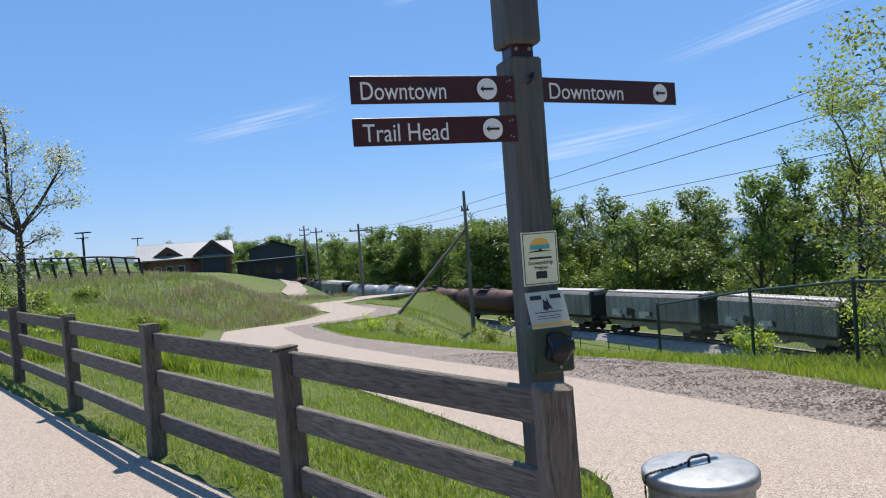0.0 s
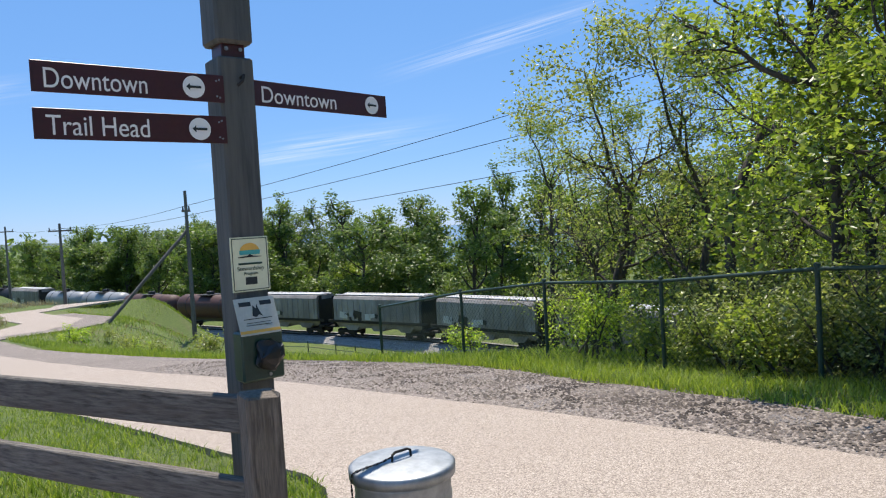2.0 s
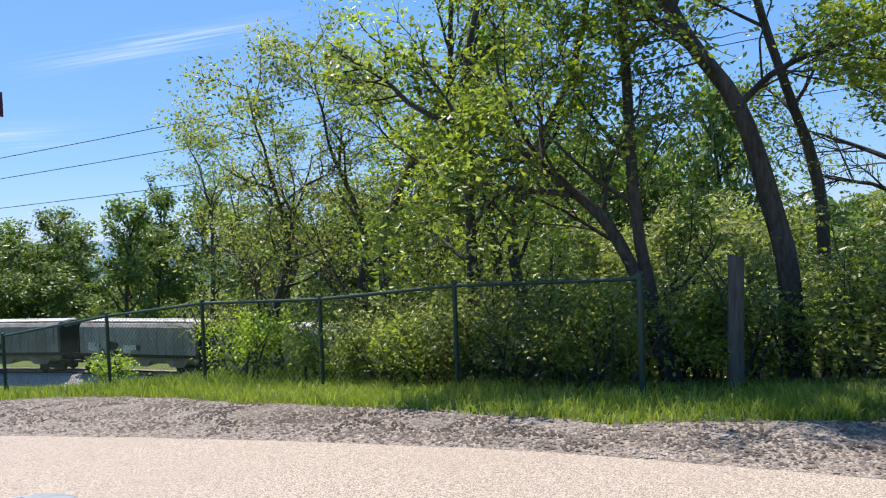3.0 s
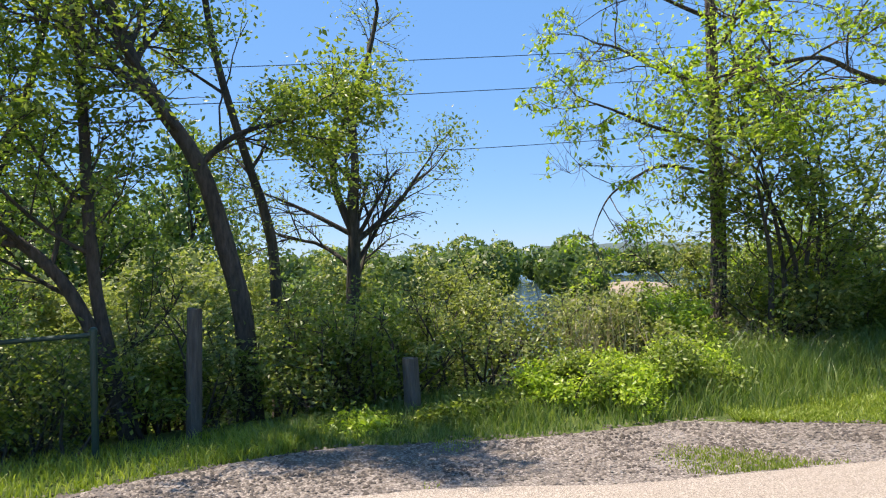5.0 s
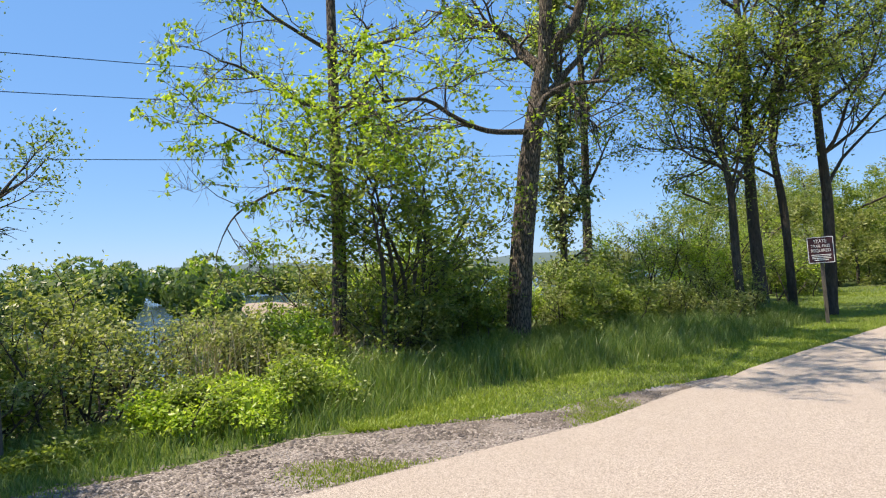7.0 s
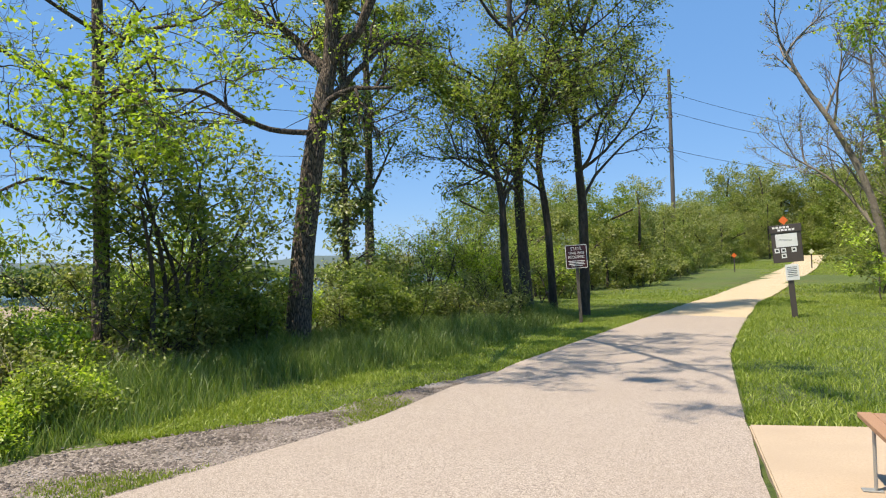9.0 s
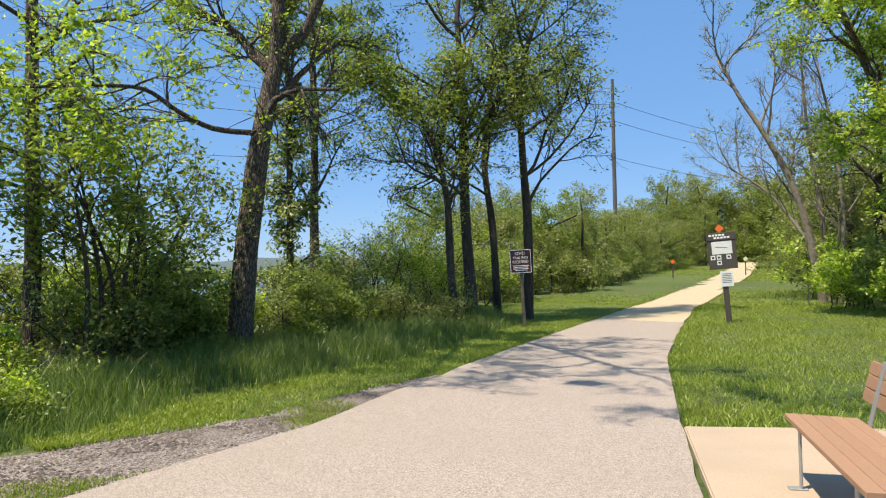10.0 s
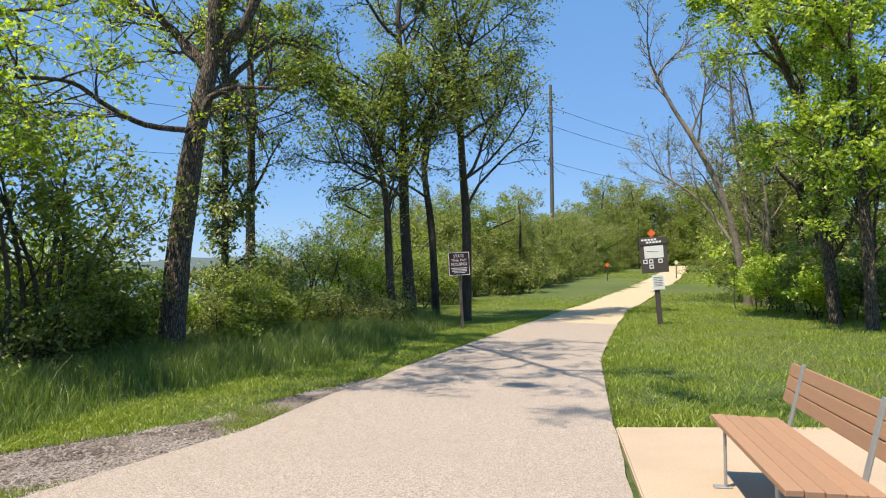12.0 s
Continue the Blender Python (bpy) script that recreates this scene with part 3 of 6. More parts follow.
    part("print_line", box((0.11, 0.001, 0.002), (0, -0.0022, -0.038)), INK, sheet)
    part("print_mark", prism([(-0.02, 0.0), (-0.012, 0.045), (0.0, 0.03), (0.006, 0.05), (0.012, 0.02), (0.024, -0.004), (0.008, 0.004), (-0.004, -0.006)], 0.001, m=Matrix.Translation((0.0, -0.0022, 0.0))), INK, sheet)
    part("yellow_strip", box((0.17, 0.001, 0.012), (0, -0.0022, -0.064)), GOLD, sheet)


build_sign_post()


# ---- dustbin ----
def build_bin():
    x, y = 0.915, 2.775
    root = thing("dustbin", "ribbed galvanised steel dustbin with a chained lid", "dustbin", pose(x, y, height(x, y) + 0.012, 0, 0, 20) @ Matrix.Diagonal((0.88, 0.88, 0.96, 1)))
    prof = [(0.185, 0.0), (0.19, 0.01)]
    for i in range(1, 25):
        z = 0.01 + 0.56 * i / 24
        prof.append((0.19 + 0.036 * i / 24 + (0.006 if i in (5, 6, 12, 13, 19, 20) else 0), z))
    part("body", lathe(prof, 48), ZINC, root, smooth=True)
    bm = bmesh.new()
    for k in range(24):
        a = 2 * math.pi * k / 24
        box((0.010, 0.03, 0.15), (0.214 * math.cos(a), 0.214 * math.sin(a), 0.36), 0.003, Matrix.Rotation(a, 4, "Z"), bm)
    part("ribs", bm, ZINC, root)
    lid = part("lid", lathe([(0.232, 0.565), (0.246, 0.565), (0.247, 0.605), (0.238, 0.612), (0.225, 0.614), (0.19, 0.618), (0.12, 0.623), (0.05, 0.626), (0.002, 0.627)], 48), ZINC, root, "domed galvanised lid", smooth=True)
    part("handle", tube([(-0.055, 0, 0.622), (-0.052, 0, 0.652), (-0.035, 0, 0.66), (0.035, 0, 0.66), (0.052, 0, 0.652), (0.055, 0, 0.622)], 0.006, 8), STEEL_DARK, lid, "dark wire handle")
    chain = [(-0.06, 0, 0.645), (-0.10, 0.015, 0.631), (-0.15, 0.025, 0.626), (-0.20, 0.035, 0.622), (-0.246, 0.045, 0.612), (-0.252, 0.046, 0.57), (-0.25, 0.046, 0.50), (-0.246, 0.045, 0.42), (-0.235, 0.043, 0.36)]
    for i, (a, b) in enumerate(zip(chain, chain[1:])):
        n = max(2, int((Vector(b) - Vector(a)).length / 0.016))
        for k in range(n):
            p, q = Vector(a).lerp(Vector(b), k / n), Vector(a).lerp(Vector(b), (k + 0.8) / n)
            part("chain_link", rod(p, q, 0.0055 if k % 2 else 0.004, sides=6), STEEL_DARK, root)


build_bin()


# ---- chain-link fence ----
def build_chain_link():
    root = thing("chain_link_fence", "dark green vinyl-coated chain-link fence at the slope edge", "fence")
    posts = [(4.4, 15.3), (4.95, 11.9), (5.45, 9.75), (5.95, 7.6), (6.1, 5.35), (6.3, 3.2)]
    tall = 1.2
    shift = (0.0, 0.0, 0.03, -0.05, -0.03, -0.09)
    tops = []
    for (x, y), dz in zip(posts, shift):
        g = height(x, y) + dz
        end = (x, y) in (posts[0], posts[-1])
        part("post", rod((x, y, g - 0.25), (x, y, g + tall + 0.03), 0.031 if end else 0.027, sides=12), FENCE_GREEN, root)
        part("post_cap", lathe([(0.036, 0), (0.034, 0.02), (0.02, 0.035), (0.001, 0.04)], 12), FENCE_GREEN, root, at=Matrix.Translation((x, y, g + tall + 0.03)))
        tops.append(Vector((x, y, g + tall)))
    for a, b in zip(tops, tops[1:]):
        part("top_rail", rod(a, b, 0.022, sides=10), FENCE_GREEN, root)
        part("tension_wire", rod(a - Vector((0, 0, tall - 0.06)), b - Vector((0, 0, tall - 0.06)), 0.004, sides=5), FENCE_GREEN, root)
        length, verts, faces = (b - a).length, [], []
        cell = 0.062
        flat = (b - a).normalized()
        side = flat.cross(Vector((0, 0, 1))).normalized()
        h = tall - 0.05

        def wire(u0, z0, u1, z1, off):
            p, q = a + flat * u0 + Vector((0, 0, z0 - h)) + side * off, a + flat * u1 + Vector((0, 0, z1 - h)) + side * off
            d = (q - p).normalized()
            e = d.cross(side) * 0.0021
            s = side * 0.0021
            k = len(verts)
            for c in (p, q):
                verts.extend([c + e, c - 0.5 * e + s, c - 0.5 * e - s])
            faces.extend([(k, k + 1, k + 4, k + 3), (k + 1, k + 2, k + 5, k + 4), (k + 2, k, k + 3, k + 5)])

        u = -h
        while u < length:
            for up in (1, -1):
                u0, u1 = u, u + h
                z0, z1 = (0, h) if up > 0 else (h, 0)
                if u0 < 0:
                    z0 += up * (0 - u0)
                    u0 = 0
                if u1 > length:
                    z1 -= up * (u1 - length)
                    u1 = length
                if u1 > u0:
                    wire(u0, z0, u1, z1, 0.002 * up + 0.022)
            u += cell * 1.414
        part("wire_mesh", mesh_of("wire_mesh", verts, faces, FENCE_GREEN), FENCE_GREEN, root, "diamond wire mesh")


build_chain_link()


def old_post(x, y, tall, r, lean):
    bm = rod((0, 0, -0.3), (0, 0, tall), r * 1.05, r, 12)
    for v in bm.verts:
        v.co.x += 0.012 * noise.noise(v.co * 7)
        v.co.y += 0.012 * noise.noise(v.co * 7 + Vector((9, 0, 0)))
        if v.co.z > 0.5:
            v.co.z += 0.03 * noise.noise((v.co.x * 20, v.co.y * 20, 2))
    ob = part("old_post", bm, OLD_POST, at=pose(*on_ground(x, y), lean, 0, 0))
    tagged(ob, "bleached round timber post among shrubs", "post", "old posts in the shrubs")


# ---- bench ----
def build_bench():
    # front near-foot stands on the pad; u runs along the bench away from the trail
    root = thing("bench", "tan slatted bench with grey steel frames on a concrete pad", "bench", pose(1.78, -5.80, 0.03, 0, 0, 0))
    along = Vector((-0.485, 0.874, 0)).normalized()
    back = Vector((-0.874, -0.485, 0)).normalized()
    rot = Matrix(((along.x, back.x, 0, 0), (along.y, back.y, 0, 0), (0, 0, 1, 0), (0, 0, 0, 1)))
    L = 1.85
    for i in range(5):
        bm = box((L, 0.088, 0.035), (L / 2, 0.044 + i * 0.094 - 0.02, 0.432 - 0.004 * i), 0.004)
        part("seat_plank", bm, DECK, root, at=rot)
    tilt = pose(0, 0.50, 0.60, -14, 0, 0)
    for i in range(3):
        bm = box((L, 0.03, 0.088), (L / 2, 0, i * 0.094), 0.004)
        part("back_plank", bm, DECK, root, at=rot @ tilt)
    for x in (0.28, L - 0.28):
        fr = new("steel_frame", finish(box((0.06, 0.012, 0.40), (x, 0.02, 0.205), 0.003), "steel_frame", GREY_STEEL))
        fr.parent, fr.matrix_basis = root, rot
        fr["label"] = "grey steel leg frame"
        part("rear_leg", box((0.06, 0.012, 0.40), (x, 0.43, 0.205), 0.003), GREY_STEEL, fr)
        part("seat_bearer", box((0.06, 0.44, 0.012), (x, 0.225, 0.405), 0.003), GREY_STEEL, fr)
        part("foot", box((0.07, 0.12, 0.01), (x, 0.0, 0.006), 0.002), GREY_STEEL, fr)
        part("foot", box((0.07, 0.12, 0.01), (x, 0.45, 0.006), 0.002), GREY_STEEL, fr)
        part("back_strut", box((0.06, 0.012, 0.52), (0, 0, 0), 0.003), GREY_STEEL, fr, at=pose(x, 0.482, 0.60, -14, 0, 0))


build_bench()


# ---- trail signs ----
def build_red_sign():
    x, y = 11.6, -15.65
    root = thing("trail_pass_sign", "maroon rounded sign with white words on a timber post", "sign", pose(*on_ground(x, y), 0, -2.5, 219))
    part("post", box((0.085, 0.085, 1.75), (0, 0.05, 0.70), 0.006), POST_WOOD, root)
    w, h, z = 0.56, 0.62, 1.72
    board = part("board", box((w, 0.012, h), (0, 0, z), 0.0), MAROON, root, "maroon board with white border")
    bm = bmesh.new()
    for a, b, cx, cz in ((w - 0.02, 0.014, 0, h / 2 - 0.014), (w - 0.02, 0.014, 0, 0.014 - h / 2), (0.014, h - 0.02, w / 2 - 0.014, 0), (0.014, h - 0.02, 0.014 - w / 2, 0)):
        box((a, 0.002, b), (cx, -0.008, z + cz), bm=bm)
    part("border", bm, LETTER, board)
    for words, dz, size in (("STATE", 0.20, 0.115), ("TRAIL PASS", 0.09, 0.095), ("REQUIRED", -0.015, 0.105)):
        lettering(words, size, LETTER, board, Matrix.Translation((0, -0.0075, z + dz)) @ pose(0, 0, 0, 90), align="CENTER", squeeze=0.85)
    for k, wd in enumerate((0.42, 0.38, 0.40, 0.3)):
        part("small_print", box((wd, 0.002, 0.018), (0, -0.008, z - 0.115 - 0.04 * k)), LETTER, board)


def build_trail_board():
    x, y = 7.7, -19.3
    root = thing("trail_board", "brown trail board with white notices and an orange diamond", "sign", pose(*on_ground(x, y), 0, -4.0, 204))
    part("post", box((0.14, 0.14, 1.5), (0, 0.06, 0.6), 0.008), BROWN_BOARD, root)
    b = part("board", box((0.70, 0.04, 0.86), (0, 0, 1.86), 0.006), BROWN_BOARD, root)
    part("header", box((0.74, 0.05, 0.20), (0, -0.01, 2.29), 0.006), BROWN_BOARD, b)
    for k in range(5):
        part("heading_bar", box((0.062, 0.004, 0.05), (-0.27 + 0.082 * k, -0.037, 2.325)), LETTER, b)
        part("heading_bar", box((0.062, 0.004, 0.05), (-0.25 + 0.082 * k + 0.1, -0.037, 2.255)), LETTER, b)
    part("map_sheet", box((0.50, 0.006, 0.33), (0, -0.023, 1.99)), WHITE, b, "white map sheet")
    part("map_line", box((0.3, 0.002, 0.012), (-0.02, -0.028, 2.0), turn=Matrix.Rotation(0.12, 4, "Y")), INK, b)
    for px, pz in ((-0.24, 1.74), (-0.09, 1.74), (0.15, 1.74), (-0.09, 1.60)):
        part("pictogram", box((0.115, 0.005, 0.115), (px, -0.023, pz)), WHITE, b, "small white pictogram")
        part("pictogram_mark", box((0.06, 0.002, 0.05), (px, -0.027, pz)), INK, b)
    n = part("notice", box((0.31, 0.012, 0.40), (0.05, -0.03, 1.17), 0.002), WHITE, root, "white paper notice in a frame")
    for k in range(6):
        part("print_line", box((0.22, 0.002, 0.012), (0.05, -0.038, 1.30 - 0.045 * k)), INK, n)
    s = 0.115
    part("orange_diamond", prism([(0, -s), (s, 0), (0, s), (-s, 0)], 0.008, m=Matrix.Translation((-0.02, 0, 2.50))), ORANGE, root, "orange diamond marker")


def marker_post(x, y, orange):
    root = thing("marker_post", "slim trail marker post with an orange plate" if orange else "slim brown trail marker post", "marker post", pose(*on_ground(x, y), 0, 0, 205))
    part("post", box((0.09, 0.09, 1.35), (0, 0, 0.6), 0.006), BROWN_BOARD, root)
    part("plate", prism([(0, -0.2), (0.2, 0), (0, 0.2), (-0.2, 0)], 0.01, m=Matrix.Translation((0, -0.055, 1.4))), ORANGE if orange else CREAM, root)


build_red_sign()
build_trail_board()
marker_post(24.2, -63.3, False)
marker_post(26.4, -54.3, True)
# ---- railway ----
RAIL_Z = -10.3
TRACK = [Vector((36.0, 20.0, 0)), Vector((33.0, 40.0, 0)), Vector((29.0, 54.5, 0)), Vector((23.5, 66.5, 0)), Vector((15.5, 79.0, 0)), Vector((5.5, 93.5, 0)), Vector((-2.8, 107.0, 0)), Vector((-11.5, 123.0, 0)),
         Vector((-22.0, 142.0, 0)), Vector((-31.0, 160.0, 0)), Vector((-44.0, 190.0, 0))]


def track_point(s):
    for a, b in zip(TRACK, TRACK[1:]):
        d = (b - a).length
        if s <= d:
            return a.lerp(b, s / d), (b - a).normalized()
        s -= d
    return TRACK[-1].copy(), (TRACK[-1] - TRACK[-2]).normalized()


def build_track():
    total = sum((b - a).length for a, b in zip(TRACK, TRACK[1:]))
    verts, faces = [], []
    n = int(total / 3)
    for i in range(n + 1):
        p, d = track_point(i * total / n)
        s = Vector((d.y, -d.x, 0))
        for off, z in ((-3.2, -0.9), (-1.7, 0.0), (1.7, 0.0), (3.2, -0.9)):
            q = p + s * off
            verts.append((q.x, q.y, RAIL_Z + 0.55 + z))
    for i in range(n):
        for k in range(3):
            faces.append((4 * i + k, 4 * i + k + 1, 4 * i + k + 5, 4 * i + k + 4))
    tagged(new("ballast_bed", mesh_of("ballast_bed", verts, faces, BALLAST)), "grey crushed-stone railway ballast", "railway", kind="structure")
    rails = thing("railway_track", "pair of steel rails on the ballast", "railway", kind="structure")
    for off in (-0.72, 0.72):
        pts = []
        for i in range(n + 1):
            p, d = track_point(i * total / n)
            pts.append(p + Vector((d.y, -d.x, 0)) * off + Vector((0, 0, RAIL_Z + 0.62)))
        part("rail", tube(pts, 0.07, 4), STEEL_DARK, rails)


def bogie(parent, x):
    fr = part("bogie", box((2.4, 2.0, 0.35), (x, 0, 0.55), 0.05), STEEL_DARK, parent)
    for dx in (-0.85, 0.85):
        for sy_ in (-0.75, 0.75):
            part("wheel", rod((x + dx, sy_ - 0.07, 0.45), (x + dx, sy_ + 0.07, 0.45), 0.45, sides=20), STEEL_DARK, fr)


def hopper_car(label, paint, roof, length=17.5):
    root = thing("hopper_car", label, "railcar", group="freight train")
    h, w = length / 2, 1.55
    prof = [(-w * 0.55, 1.0), (w * 0.55, 1.0), (w, 1.9), (w, 4.2), (w * 0.86, 4.5), (-w * 0.86, 4.5), (-w, 4.2), (-w, 1.9)]
    bm = bmesh.new()
    e = [(-h + 0.9, prof), (h - 0.9, prof)]
    rings = [[bm.verts.new((x, y, z)) for y, z in p] for x, p in e]
    bm.faces.new(rings[0])
    bm.faces.new(rings[1][::-1])
    for i in range(8):
        j = (i + 1) % 8
        bm.faces.new((rings[0][i], rings[0][j], rings[1][j], rings[1][i]))
    part("body", bm, paint, root)
    for i in range(14):
        x = -h + 1.3 + i * (length - 2.6) / 13
        for s in (-1, 1):
            part("side_rib", box((0.09, 0.06, 2.3), (x, s * (w + 0.025), 3.05)), paint, root)
    for i in range(3):
        x = (i - 1) * length * 0.27
        part("hopper_chute", prism([(-1.7, 1.9), (1.7, 1.9), (0.6, 0.75), (-0.6, 0.75)], 2.2, m=Matrix.Translation((x, 0, 0))), paint, root)
    for s in (-1, 1):
        part("roof_walk", box((length - 1.4, 0.45, 0.08), (0, s * 0.75, 4.62)), roof, root)
        part("side_sill", box((length, 0.1, 0.3), (0, s * w * 0.96, 1.75)), STEEL_DARK, root)
    for i in range(16):
        part("roof_hatch", box((0.75, 1.0, 0.12), (-h + 1.5 + i * (length - 3) / 15, 0, 4.57), 0.02), roof, root)
    for s in (-1, 1):
        part("end_frame", box((0.12, 2.6, 2.9), (s * (h - 0.75), 0, 2.6)), STEEL_DARK, root)
        part("ladder", box((0.06, 0.45, 3.2), (s * (h - 0.62), -1.2, 2.9)), STEEL_DARK, root)
        part("platform", box((0.9, 2.8, 0.2), (s * (h - 0.5), 0, 1.1)), STEEL_DARK, root)
        part("coupler", box((0.8, 0.3, 0.3), (s * (h + 0.2), 0, 0.95)), STEEL_DARK, root)
        bogie(root, s * (h - 2.0))
    rnd = random.Random(11)
    for k in range(9):
        x = rnd.uniform(-h + 2, h - 3)
        part("faded_scrawl", box((rnd.uniform(0.3, 1.1), 0.012, rnd.uniform(0.2, 0.7)), (x, -w - 0.062, rnd.uniform(2.0, 2.7)), turn=Matrix.Rotation(rnd.uniform(-0.5, 0.5), 4, "Y")), CAR_DARK if k % 3 else CAR_ROOF, root)
    return root


def tank_car(label, paint, length=12.5):
    root = thing("tank_car", label, "railcar", group="freight train")
    h = length / 2
    bm = bmesh.new()
    prof = [(0.05, -h + 0.2), (0.9, -h + 0.35), (1.35, -h + 0.75), (1.5, -h + 1.2), (1.5, h - 1.2), (1.35, h - 0.75), (0.9, h - 0.35), (0.05, h - 0.2)]
    lathe(prof, 24, bm)
    bmesh.ops.transform(bm, matrix=Matrix.Translation((0, 0, 2.75)) @ Matrix.Rotation(math.pi / 2, 4, "Y"), verts=bm.verts)
    part("tank", bm, paint, root, smooth=True)
    part("dome", rod((0, 0, 4.2), (0, 0, 4.65), 0.5, sides=16), CAR_DARK, root)
    part("walkway", box((2.4, 2.2, 0.08), (0, 0, 4.25)), CAR_DARK, root)
    part("sill", box((length, 0.6, 0.4), (0, 0, 1.1)), CAR_DARK, root)
    for s in (-1, 1):
        part("band", rod((s * h * 0.55 - 0.05, 0, 2.75), (s * h * 0.55 + 0.05, 0, 2.75), 1.53, sides=24), CAR_DARK, root)
        bogie(root, s * (h - 1.8))
    return root


def place_train():
    order = [("hg", 14.0), ("hg", 14.0), ("hg", 14.0), ("hg", 14.0), ("hg", 14.0), ("tr", 13.2), ("tr", 13.2), ("tg", 13.2), ("tg", 13.2), ("hg", 14.0), ("td", 13.2), ("hr", 14.0), ("hr", 14.0), ("hr", 14.0), ("hd", 14.0), ("hd", 14.0)]
    kinds = {}
    s = 4.9
    for k, gap in order:
        p, d = track_point(s + gap / 2)
        m = pose(p.x, p.y, RAIL_Z + 0.68, 0, 0, math.degrees(math.atan2(d.y, d.x)) + 180) @ Matrix.Diagonal((1, 0.95, 0.97, 1))
        if k not in kinds:
            kinds[k] = {"hg": lambda: hopper_car("grey covered hopper wagon with faded scrawls", CAR_GREY, CAR_ROOF, 13.2), "tr": lambda: tank_car("rust-brown tank wagon in a freight train", CAR_RUST),
                        "tg": lambda: tank_car("pale grey tank wagon in a freight train", CAR_TANK), "td": lambda: tank_car("black tank wagon in a freight train", CAR_DARK),
                        "hr": lambda: hopper_car("oxide-red hopper wagon in a freight train", CAR_RUST, CAR_RUST, 13.2), "hd": lambda: hopper_car("black hopper wagon in a freight train", CAR_DARK, CAR_DARK, 13.2)}[k]()
            kinds[k].matrix_basis = m
        else:
            copy_thing(kinds[k], m)
        s += gap


build_track()
place_train()


# ---- low wire fence by the railway ----
def build_track_fence():
    root = thing("railway_fence", "dark low chain-link fence along the railway", "fence")
    last = None
    for i in range(34):
        p, d = track_point(16 + i * 3.6)
        q = p + Vector((-d.y, d.x, 0)) * 9.0
        z = height(q.x, q.y)
        part("post", rod((q.x, q.y, z - 0.3), (q.x, q.y, z + 1.5), 0.05, sides=6), FENCE_GREEN, root)
        if last is not None:
            for h in (0.35, 0.95, 1.45):
                part("wire", rod(last + Vector((0, 0, h)), Vector((q.x, q.y, z + h)), 0.025, sides=4, caps=False), FENCE_GREEN, root)
        last = Vector((q.x, q.y, z))


build_track_fence()


# ---- poles and wires ----
def utility_pole(x, y, tall, arms, label, r=0.15, z=None, yaw=0.0):
    g = height(x, y) if z is None else z
    root = thing("utility_pole", label, "utility pole", pose(x, y, g, 0, 0, yaw), "utility poles")
    part("pole", rod((0, 0, -0.5), (0, 0, tall), r, r * 0.6, 10), POLE_WOOD, root)
    for h, w in arms:
        part("crossarm", box((w, 0.12, 0.12), (0, 0.1, h), 0.01), POLE_WOOD, root)
        for sx_ in (-w / 2 + 0.08, w / 2 - 0.08):
            part("insulator", rod((sx_, 0.1, h + 0.06), (sx_, 0.1, h + 0.3), 0.05, 0.035, 8), STEEL_DARK, root)
    return root


def wire_run(points, sag, r=0.012, name="overhead_wire"):
    pts = []
    for a, b in zip(points, points[1:]):
        a, b = Vector(a), Vector(b)
        for k in range(17):
            t = k / 16
            pts.append(a.lerp(b, t) - Vector((0, 0, sag * 4 * t * (1 - t))))
    tagged(part(name, tube(pts, r, 4), STEEL_DARK), "thin dark overhead wire", "wire", "overhead wires")


def lamp_post(x, y, tall):
    root = thing("street_lamp", "slim dark lamp post with a flat double head", "street lamp", pose(*on_ground(x, y), 0, 0, 0), "lamps near the pavilion")
    part("pole", rod((0, 0, -0.3), (0, 0, tall), 0.11, 0.08, 8), STEEL_DARK, root)
    part("lamp_head", box((1.8, 0.35, 0.14), (0, 0, tall), 0.02), STEEL_DARK, root)


# ---- pavilion on the rise ----
def gable_end(parent, x, y, w, eave, ridge, depth, mat, roof):
    """A cross gable that faces -y, with its roof slabs."""
    g = part("gable_wall", prism([(-w / 2, -1.5), (w / 2, -1.5), (w / 2, eave), (0, ridge), (-w / 2, eave)], 0.3, m=Matrix.Translation((x, y, 0))), mat, parent)
    for s in (-1, 1):
        run = Vector((s * (w / 2 + 0.9), 0, (eave - ridge) * (1 + 1.8 / w)))
        mid = Vector((x, y + depth / 2 - 0.6, ridge + 0.18)) + run / 2
        m = Matrix.Translation(mid) @ Matrix.Rotation(math.atan2(-run.z, run.x), 4, "Y")
        part("gable_roof", box((run.length, depth, 0.22), (0, 0, 0)), roof, parent, at=m)
        part("fascia", box((run.length, 0.14, 0.42), (0, -depth / 2 - 0.06, -0.08)), BROWN_TRIM, parent, at=m)
    return g


